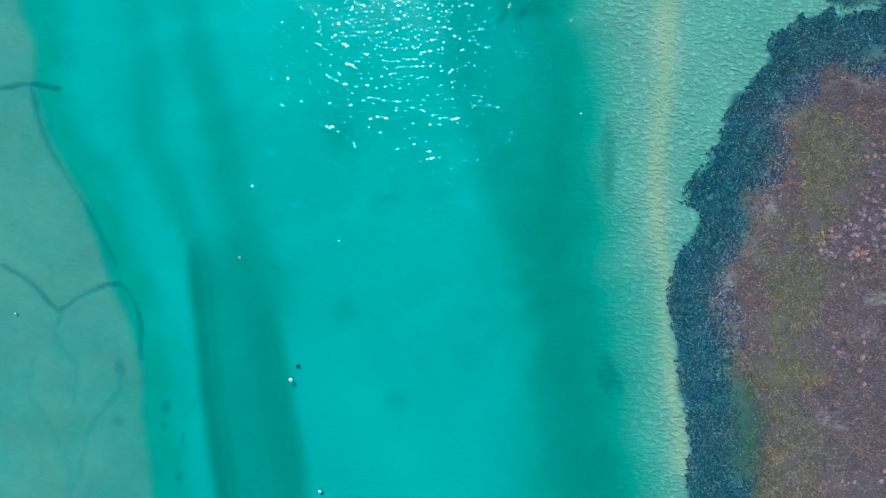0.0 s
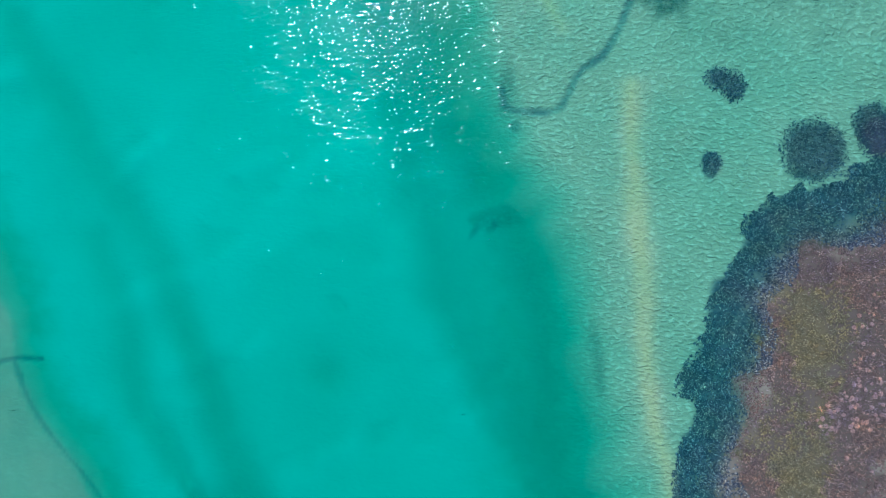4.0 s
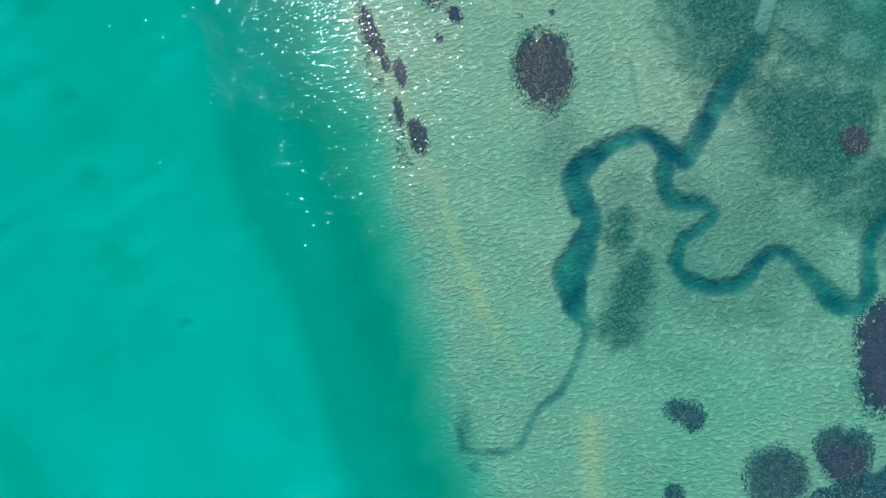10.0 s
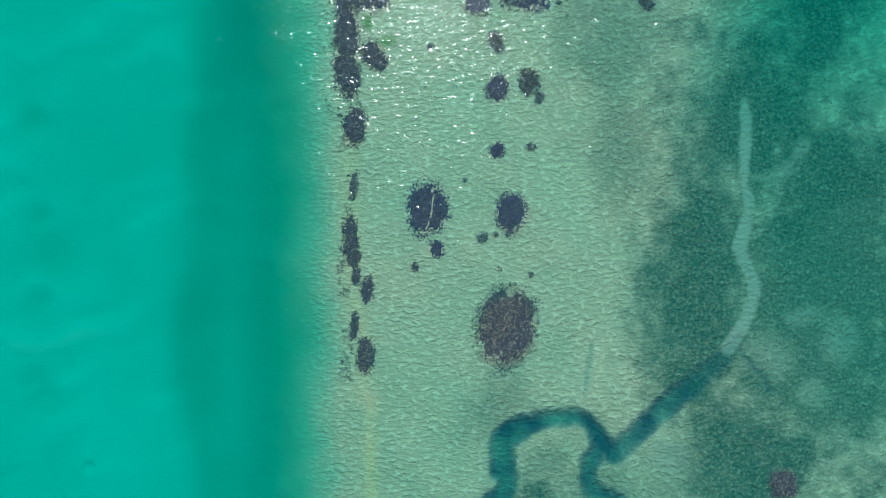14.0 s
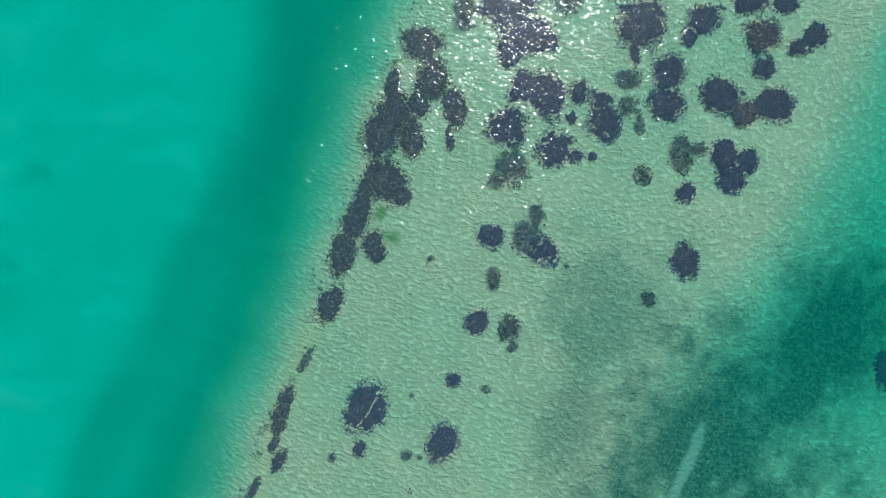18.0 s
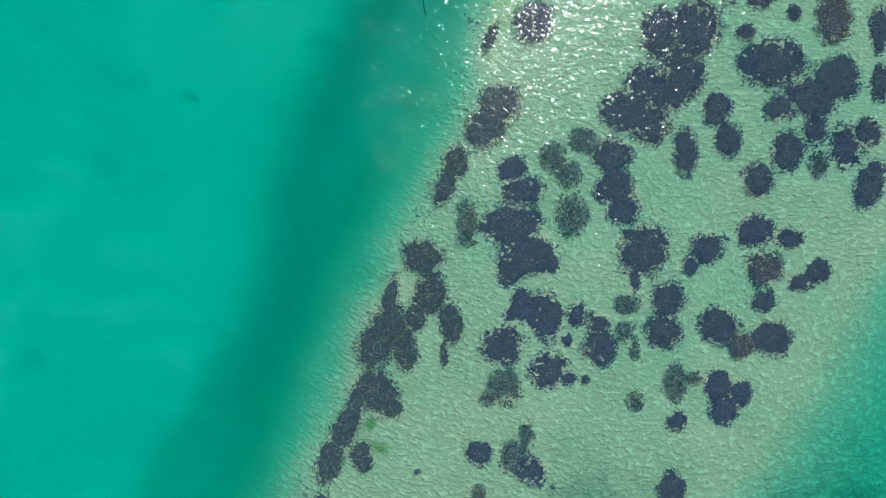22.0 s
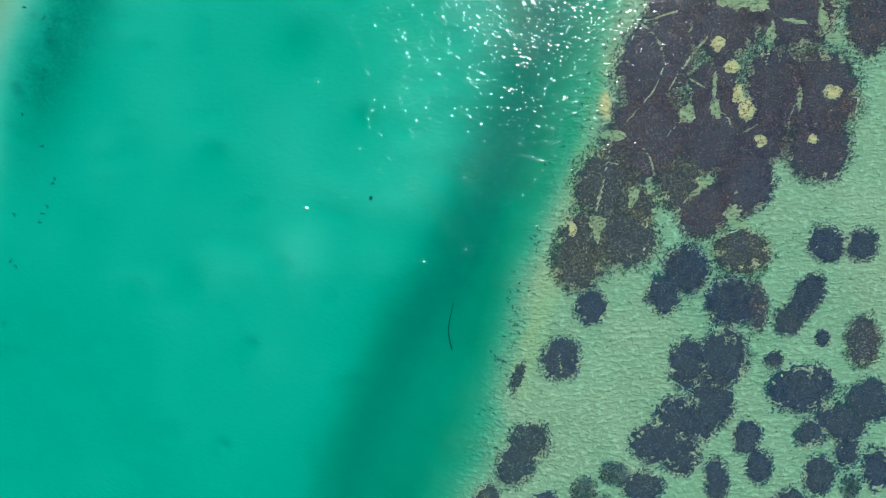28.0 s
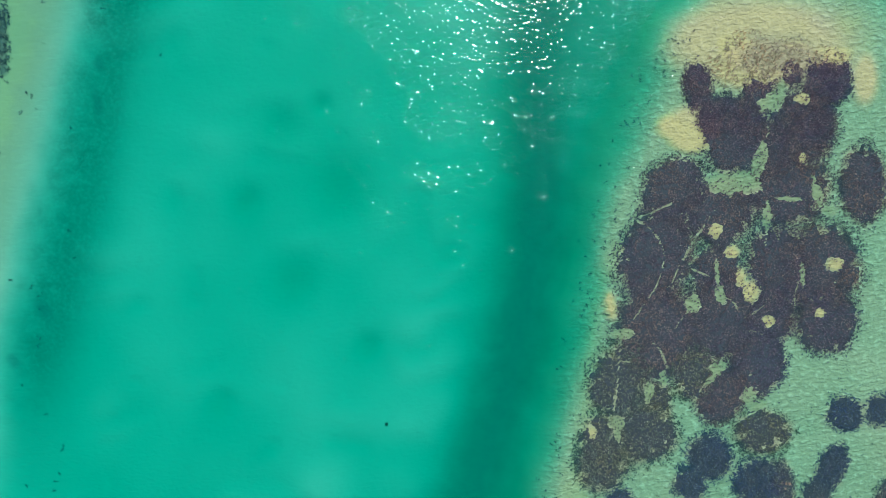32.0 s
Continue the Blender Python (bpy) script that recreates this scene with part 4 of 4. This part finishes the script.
def sheet(name, xs, ys, z, values, material):
    """A grid of quads as one mesh, with values at its corners."""
    nx, ny = len(xs), len(ys)
    gx, gy = np.meshgrid(xs, ys)
    mesh = bpy.data.meshes.new(name)
    mesh.vertices.add(nx * ny)
    mesh.vertices.foreach_set("co", np.stack([gx, gy, z], -1).astype(np.float32).ravel())
    corner = (np.arange(ny - 1)[:, None] * nx + np.arange(nx - 1)).ravel()
    quads = np.stack([corner, corner + 1, corner + nx + 1, corner + nx], -1).astype(np.int32)
    mesh.loops.add(quads.size)
    mesh.loops.foreach_set("vertex_index", quads.ravel())
    mesh.polygons.add(len(quads))
    mesh.polygons.foreach_set("loop_start", np.arange(0, quads.size, 4, dtype=np.int32))
    mesh.polygons.foreach_set("use_smooth", np.ones(len(quads), bool))
    mesh.update(calc_edges=True)
    for key, value in values.items():
        mesh.attributes.new(key, "FLOAT", "POINT").data.foreach_set("value", value.astype(np.float32).ravel())
    mesh.materials.append(material)
    return new(name, mesh)


GX, GY = axis(-135, 85, 0.38), axis(-175, 215, 0.38)
MX, MY = np.meshgrid(GX, GY)
HEIGHT, MARSH = ground_height(MX, MY)
# beyond the lagoon the land lies a little over the water
HEIGHT = np.where((np.abs(MX) > 600) | (np.abs(MY) > 700), 1.5, HEIGHT)
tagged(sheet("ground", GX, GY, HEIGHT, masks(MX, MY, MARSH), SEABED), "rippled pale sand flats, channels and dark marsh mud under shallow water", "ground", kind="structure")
tagged(sheet("water", GX[::2], GY[::2], np.zeros((len(GY[::2]), len(GX[::2]))), {"depth": np.maximum(0.0, -HEIGHT[::2, ::2])}, WATER), "clear turquoise sea water with small sunlit ripples", "water", kind="structure")


def bottom(x, y):
    """The ground's height at places of the plan."""
    i = np.clip(np.searchsorted(GX, x) - 1, 0, len(GX) - 2)
    j = np.clip(np.searchsorted(GY, y) - 1, 0, len(GY) - 2)
    f, g = (x - GX[i]) / (GX[i + 1] - GX[i]), (y - GY[j]) / (GY[j + 1] - GY[j])
    return (HEIGHT[j, i] * (1 - f) + HEIGHT[j, i + 1] * f) * (1 - g) + (HEIGHT[j + 1, i] * (1 - f) + HEIGHT[j + 1, i + 1] * f) * g


# ---- grass ----
rng = np.random.default_rng(7)


def part(name, mesh, material, parent=None, label=""):
    """Links a mesh or bmesh as one object, under a thing if one is given."""
    if isinstance(mesh, bmesh.types.BMesh):
        made = bpy.data.meshes.new(name)
        mesh.to_mesh(made)
        mesh.free()
        mesh = made
    if material and not mesh.materials:
        mesh.materials.append(material)
    ob = new(name, mesh)
    ob.parent = parent
    return tagged(ob, label)


def blades(x, y, z, tall, wide, count=4):
    """Tufts of leaning blades, each a narrow triangle, as one mesh."""
    n = len(x)
    turn = rng.uniform(0, 6.283, (n, 1)) + np.arange(count) * 6.283 / count + rng.uniform(-0.5, 0.5, (n, count))
    out = wide * rng.uniform(0.6, 1.3, (n, count))
    up = tall * rng.uniform(0.5, 1.1, (n, count))
    c, s = np.cos(turn), np.sin(turn)
    half = 0.30 * wide
    px, py, pz = x[:, None], y[:, None], z[:, None] + 0 * c
    a = np.stack([px - s * half, py + c * half, pz], -1)
    b = np.stack([px + s * half, py - c * half, pz], -1)
    t = np.stack([px + c * out, py + s * out, pz + up], -1)
    mesh = bpy.data.meshes.new("tufts")
    verts = np.stack([a, b, t], 2).reshape(-1, 3).astype(np.float32)
    mesh.vertices.add(len(verts))
    mesh.vertices.foreach_set("co", verts.ravel())
    mesh.loops.add(len(verts))
    mesh.loops.foreach_set("vertex_index", np.arange(len(verts), dtype=np.int32))
    mesh.polygons.add(len(verts) // 3)
    mesh.polygons.foreach_set("loop_start", np.arange(0, len(verts), 3, dtype=np.int32))
    mesh.update(calc_edges=True)
    return mesh


def cells(x0, x1, y0, y1, step, keep, lift):
    """A crust over the kept cells of a grid, with its rim drawn down into the ground."""
    xs, ys = np.arange(x0, x1, step), np.arange(y0, y1, step)
    gx, gy = np.meshgrid(xs, ys)
    jx = gx + 0.3 * step * speckle(gx, gy, 0.31, 31)
    jy = gy + 0.3 * step * speckle(gx, gy, 0.31, 32)
    f = keep(jx, jy)
    z = np.where(f < 1, lift(jx, jy, f), bottom(jx, jy) - 0.05)
    full = f < 1
    quad = full[:-1, :-1] | full[1:, :-1] | full[:-1, 1:] | full[1:, 1:]
    index = np.arange(gx.size).reshape(gx.shape)
    faces = np.stack([index[:-1, :-1], index[:-1, 1:], index[1:, 1:], index[1:, :-1]], -1)[quad]
    used, faces = np.unique(faces, return_inverse=True)
    verts = np.stack([jx.ravel(), jy.ravel(), z.ravel()], -1)[used]
    mesh = bpy.data.meshes.new("mat")
    mesh.from_pydata(verts.tolist(), [], faces.reshape(-1, 4).tolist())
    mesh.polygons.foreach_set("use_smooth", np.ones(len(mesh.polygons), bool))
    return mesh


LOOKS = {
    "dense": ("dense dark brown cordgrass patch on the shallow sand flat", 17, "dense", 1.0),
    "small": ("small round tuft of dark cordgrass on pale sand", 17, "dense", 1.0),
    "sparse": ("thin, patchy greenish-brown cordgrass with sand showing through", 22, "shore", 1.0),
    "faded": ("faded grey-green cordgrass patch fringing the salt marsh", 20, "margin", 0.9),
    "shore": ("dark olive cordgrass patch along the channel's sandy edge", 17, "shore", 1.0),
    "rusty": ("rusty brown cordgrass patch with straw-coloured tips", 18, "rusty", 1.0),
    "mottled": ("broken dark cordgrass patch with pale sand showing in the gaps", 18, "dense", 1.0),
    "meadow": ("olive-brown cordgrass along the island's shore, mottled with bare spots", 17, "meadow", 0.95),
    "stubble": ("dry brown grass stubble on the island's sandy tip", 12, "straw", 0.5),
    "island": ("dense dark cordgrass of the grassy island, crossed by narrow trails", 17, "island", 1.0),
}
GROUPS = {"island": "grass of the island", "meadow": "grass of the island", "shore": "grass patches along the shore"}


def grow(kind, lobes):
    """A patch of cordgrass: a low crust of roots and the tufts that grow from it."""
    label, thick, look_of, full = LOOKS[kind]
    seed = int(abs(lobes[0][0] * 13 + lobes[0][1] * 7)) % 97
    x0, x1 = min(l[0] - max(l[2:4]) for l in lobes) - 1.5, max(l[0] + max(l[2:4]) for l in lobes) + 1.5
    y0, y1 = min(l[1] - max(l[2:4]) for l in lobes) - 1.5, max(l[1] + max(l[2:4]) for l in lobes) + 1.5

    holes = {"mottled": 0.3, "meadow": 0.82, "shore": 0.85, "sparse": 0.4, "rusty": 0.95, "island": 1.05}.get(kind, 1.0)

    def keep(x, y):
        edge = ragged(lobes, x, y, seed) + 0.42 * smooth(speckle(x, y, 0.9, seed + 7) + 0.6 * speckle(x, y, 0.35, seed + 8), holes, holes + 0.5)
        return np.where(bare(x, y, ("green",) if kind == "stubble" else ("green", "tan", "dry", "pale")), 9.0, edge)

    def lift(x, y, f):
        return bottom(x, y) + 0.02 + 0.07 * smooth(1 - f, 0, 0.5) + 0.03 * speckle(x, y, 0.6, 33)

    many = int((x1 - x0) * (y1 - y0) * thick)
    x, y = rng.uniform(x0, x1, many), rng.uniform(y0, y1, many)
    f = np.where(rng.uniform(0, 1, many) < 0.12, ragged(lobes, x, y, seed), keep(x, y))
    stay = rng.uniform(0, 1, many) < full * np.interp(f, [0.0, 0.82, 1.0, 1.07, 1.2], [1, 1, 0.5, 0.07, 0])
    if kind in ("sparse", "stubble"):
        stay &= speckle(x, y, 0.5, seed + 5) > -0.45
    x, y, f = x[stay], y[stay], f[stay]
    z = np.where(f < 1, lift(x, y, f), bottom(x, y)) - 0.02
    tufts = blades(x, y, z, 0.22, 0.20)
    tufts.materials.append(GRASS[look_of])
    thing = new("cordgrass_patch", None)
    thing.location = (lobes[0][0], lobes[0][1], float(bottom(np.array([lobes[0][0]]), np.array([lobes[0][1]]))[0]))
    tagged(thing, label, "grass patch", GROUPS.get(kind, "grass patches on the flat"))
    off = Matrix.Translation(-thing.location)
    tufts.transform(off)
    tagged(part("grass", tufts, None, thing), kind="stuff")
    if kind not in ("sparse", "faded", "stubble"):
        crust = cells(x0, x1, y0, y1, 0.3, lambda a, b: keep(a, b) + 0.16 + (0.4 if kind == "meadow" else 0.2) * np.maximum(0, speckle(a, b, 1.1, seed + 3)), lift)
        crust.transform(off)
        tagged(part("root_mat", crust, PEAT, thing), kind="stuff")


for kind, lobes in PATCHES:
    grow(kind, lobes)


# ---- the salt marsh ----
def salt_marsh():
    """Low plants over the whole marsh: one stuff for each look."""
    many = 340000
    x, y = rng.uniform(2, 100, many), rng.uniform(-182, -45, many)
    d = from_marsh(x, y) + 1.4 * speckle(x, y, 3.4, 41) + 0.5 * speckle(x, y, 1, 42)
    stay = (d > 0) & (rng.uniform(0, 1, many) < smooth(92 - x + 8 * speckle(x, y, 12, 48), 0, 22)) & (~bare(x, y, ("pale",)) | (rng.uniform(0, 1, many) < 0.7)) & (rng.uniform(0, 1, many) < 0.62 + 0.5 * speckle(x, y, 2.2, 43))
    x, y, d = x[stay], y[stay], d[stay]
    green = speckle(x, y, 1.0, 44) * 0.3
    olive = np.min([inside(l, x, y) for k, *l in CLEARINGS if k == "olive"], axis=0) + green < 1.0
    olive |= np.exp(-(((d - 15) / 8) ** 2)) * (0.7 + speckle(x, y, 7, 46) + 0.5 * speckle(x, y, 1.5, 47)) * smooth(-y, 92, 104) > rng.uniform(0.2, 0.7, len(x))
    margin = (d + 2 * speckle(x, y, 6, 45) < 10) & ~olive
    for name, label, pick, look_of in (("marsh_vegetation", "low dark purplish-brown salt marsh plants on mud", ~olive & ~margin, "marsh"), ("flooded_marsh_vegetation", "dark bluish plants of the marsh's flooded margin", margin, "margin"), ("olive_marsh_vegetation", "olive-green bands of low salt marsh plants", olive, "olive")):
        mesh = blades(x[pick], y[pick], bottom(x[pick], y[pick]) - 0.02, 0.26, 0.33 if look_of == "margin" else 0.26)
        tagged(part(name, mesh, GRASS[look_of]), label, "marsh plants", kind="stuff")


salt_marsh()


def bush():
    """A low round bush of fleshy pink shoots, one mesh."""
    n = 70
    a, r = rng.uniform(0, 6.283, n), 0.42 * np.sqrt(rng.uniform(0, 1, n))
    x, y = r * np.cos(a), r * np.sin(a)
    mesh = blades(x, y, 0.24 * (1 - (r / 0.45) ** 2), 0.16, 0.17, 3)
    mesh.materials.append(GRASS["pink"])
    return mesh


BUSHES = [bush() for _ in range(4)]


def bushes(x, y, rx, ry, count):
    for _ in range(count):
        a, r = rng.uniform(0, 6.283), math.sqrt(rng.uniform(0, 1))
        px, py = x + rx * r * math.cos(a), y + ry * r * math.sin(a)
        ob = new("glasswort_bush", BUSHES[int(rng.integers(4))])
        size = rng.uniform(0.3, 0.95)
        ob.matrix_world = pose(px, py, float(bottom(np.array([px]), np.array([py]))[0]) - 0.02, 0, 0, rng.uniform(0, 360)) @ Matrix.Diagonal((size, size, size, 1))
        tagged(ob, "low pinkish glasswort bush on dark marsh mud", "bush", "pink marsh bushes")


bushes(36.1, -118.3, 4.4, 3.3, 52)
bushes(41.4, -114.9, 3.3, 6.4, 40)
bushes(36.6, -134.2, 3.7, 10.1, 14)
bushes(34.9, -158.6, 9.2, 3.7, 12)
bushes(41.1, -117.3, 5.5, 7.3, 18)
bushes(42.5, -110.0, 3.7, 8.2, 16)
bushes(46.2, -102.1, 5.3, 4.4, 16)
bushes(0.9, 132.2, 0.8, 1.2, 7)


# ---- floats and sunken things ----
def lathe(profile, sides=20):
    """A turned shape from (radius, height) pairs."""
    bm = bmesh.new()
    rings = [[bm.verts.new((r * math.cos(6.28319 * k / sides), r * math.sin(6.28319 * k / sides), z)) for k in range(sides)] for r, z in profile]
    for low, high in zip(rings, rings[1:]):
        for k in range(sides):
            bm.faces.new((low[k], low[(k + 1) % sides], high[(k + 1) % sides], high[k]))
    bm.faces.new(rings[0][::-1])
    bm.faces.new(rings[-1])
    for face in bm.faces:
        face.smooth = True
    return bm


def buoy(x, y, size, body, label):
    """A mooring buoy afloat, with its collar, top eye and the rope under it."""
    thing = new("mooring_buoy", None)
    thing.location = (x, y, 0)
    tagged(thing, label, "buoy", "mooring buoys")
    r = size
    part("float", lathe([(0.25 * r, -0.62 * r), (0.7 * r, -0.45 * r), (0.95 * r, -0.1 * r), (r, 0.2 * r), (0.93 * r, 0.55 * r), (0.7 * r, 0.85 * r), (0.35 * r, 1.02 * r), (0.12 * r, 1.06 * r)]), body, thing)
    part("collar", lathe([(1.0 * r, 0.12 * r), (1.05 * r, 0.15 * r), (1.05 * r, 0.23 * r), (1.0 * r, 0.27 * r)]), STEEL, thing, "dark rusty steel band")
    part("eye", lathe([(0.10 * r, 1.0 * r), (0.10 * r, 1.2 * r), (0.17 * r, 1.24 * r), (0.17 * r, 1.32 * r), (0.05 * r, 1.36 * r)], 10), STEEL, thing, "rusty steel lifting eye")
    deep = float(bottom(np.array([x]), np.array([y]))[0])
    part("rope", lathe([(0.025, deep), (0.03, -0.6 * r)], 8), WOOD, thing, "dark weedy mooring rope")


buoy(-62.1, -116.0, 0.22, BUOY_RED, "small faded red and white mooring buoy afloat")
buoy(-55.0, -136.2, 0.36, BUOY_WHITE, "round white mooring buoy afloat in the channel")
buoy(-51.3, -154.8, 0.3, BUOY_WHITE, "round white mooring buoy afloat in the channel")
buoy(-98.4, -123.2, 0.16, BUOY_WHITE, "small white float over the west bank")


def block(x, y, size):
    """A weedy mooring block on the bottom."""
    bm = bmesh.new()
    bmesh.ops.create_cube(bm, size=1.0)
    bmesh.ops.bevel(bm, geom=bm.edges[:], offset=0.12, segments=2, affect="EDGES")
    for v in bm.verts:
        v.co = Vector((v.co.x * size, v.co.y * size, v.co.z * size * 0.7)) + Vector((0.05, 0.04, 0.03)) * noise.noise(v.co * 3)
    thing = part("mooring_block", bm, STONE)
    thing.location = (x, y, float(bottom(np.array([x]), np.array([y]))[0]) + size * 0.3)
    thing.rotation_euler = (0, 0, 0.4)
    tagged(thing, "dark weed-covered concrete mooring block on the channel bed", "mooring block")


def branch(x, y, turn, length):
    """A sunken branch lying on the slope."""
    bm = bmesh.new()
    last = None
    for k in range(13):
        t = k / 12
        cx, cy = t * length, 0.5 * math.sin(t * 4)
        r = 0.10 * (1 - 0.7 * t) + 0.03
        w = np.array([x + cx * math.cos(turn) - cy * math.sin(turn), y + cx * math.sin(turn) + cy * math.cos(turn)])
        cz = float(bottom(w[:1], w[1:])[0]) + r * 0.8
        ring = [bm.verts.new((w[0] + r * math.cos(a) * -math.sin(turn), w[1] + r * math.cos(a) * math.cos(turn), cz + r * math.sin(a))) for a in np.linspace(0, 6.283, 8, endpoint=False)]
        if last:
            for i in range(8):
                bm.faces.new((last[i], last[(i + 1) % 8], ring[(i + 1) % 8], ring[i]))
        last = ring
    tagged(part("sunken_branch", bm, WOOD), "dark waterlogged branch lying on the sandy slope", "branch")


block(-60.9, 117.7, 0.5)
branch(-37.8, 102.8, 2.1, 7.5)
block(-54.0, -134.4, 0.6)


def specks(name, label, edge, low, high, y0, y1, many, size):
    """Single tufts of weed strewn along an edge."""
    x, y = rng.uniform(-140, 60, many * 90), rng.uniform(y0, y1, many * 90)
    d = edge(x, y)
    ok = (d > low) & (d < high) & (speckle(x, y, 2.5, 51) > -0.1)
    x, y = x[ok][:many], y[ok][:many]
    copies = 4
    x = (x[:, None] + rng.normal(0, 0.16, (len(x), copies))).ravel()
    y = (y[:, None] + rng.normal(0, 0.16, (len(y), copies))).ravel()
    tagged(part(name, blades(x, y, bottom(x, y) - 0.02, 0.2, size), GRASS["shore"]), label, "seaweed", kind="stuff")


specks("strewn_seaweed", "small dark tufts of seaweed strewn on the sandy slope", from_shore, -5.5, 0.5, 95, 195, 130, 0.18)
specks("wrack", "thin dark line of seaweed wrack along the sandy shore", from_shore, -0.3, 1.7, -14, 28, 260, 0.15)
specks("edge_grass", "single dark tufts along the grass patches' sandy edge", from_shore, -1.5, 1.0, 25, 95, 110, 0.18)
specks("bank_weed", "dark seaweed tufts strewn on the far bank's slope", lambda x, y: np.abs(away(FAR_BANK, x, y)), -1.0, 14.0, 60, 165, 60, 0.2)


def strewn():
    """Loose single tufts between the patches."""
    many = 900
    x, y = rng.uniform(-30, 45, many), rng.uniform(30, 165, many)
    ok = (from_shore(x, y) > 4) & (from_inner(x, y) < -3) & (speckle(x, y, 7, 52) > 0.15)
    x, y = np.repeat(x[ok], 3) + rng.normal(0, 0.2, 3 * ok.sum()), np.repeat(y[ok], 3) + rng.normal(0, 0.2, 3 * ok.sum())
    tagged(part("loose_grass", blades(x, y, bottom(x, y) - 0.02, 0.2, 0.15), GRASS["shore"]), "single small grass tufts strewn over the sand flat", "grass tufts", kind="stuff")


strewn()


def seagrass():
    """Short seagrass over the weedy stretches of the flats."""
    many = 60000
    x, y = rng.uniform(8, 86, many), rng.uniform(-62, 78, many)
    cover_at = np.zeros(many)
    for kind, *lobe in COVERS:
        if kind in ("weed", "dim", "thin"):
            cover_at = np.maximum(cover_at, {"thin": 0.45}.get(kind, 1.0) * (1 - smooth(inside(lobe, x, y) + 0.25 * speckle(x, y, 4, 61), 0.35, 1.25)))
    ok = (rng.uniform(0, 1, many) < 0.5 * cover_at) & (speckle(x, y, 1.6, 62) > -0.25) & (np.abs(away(TRACK, x, y, 6.0)) > 1.0)
    x, y = x[ok], y[ok]
    tagged(part("seagrass", blades(x, y, bottom(x, y) - 0.02, 0.16, 0.17, 3), GRASS["weed"]), "short dark green seagrass speckling the flooded flats", "seagrass", kind="stuff")


seagrass()
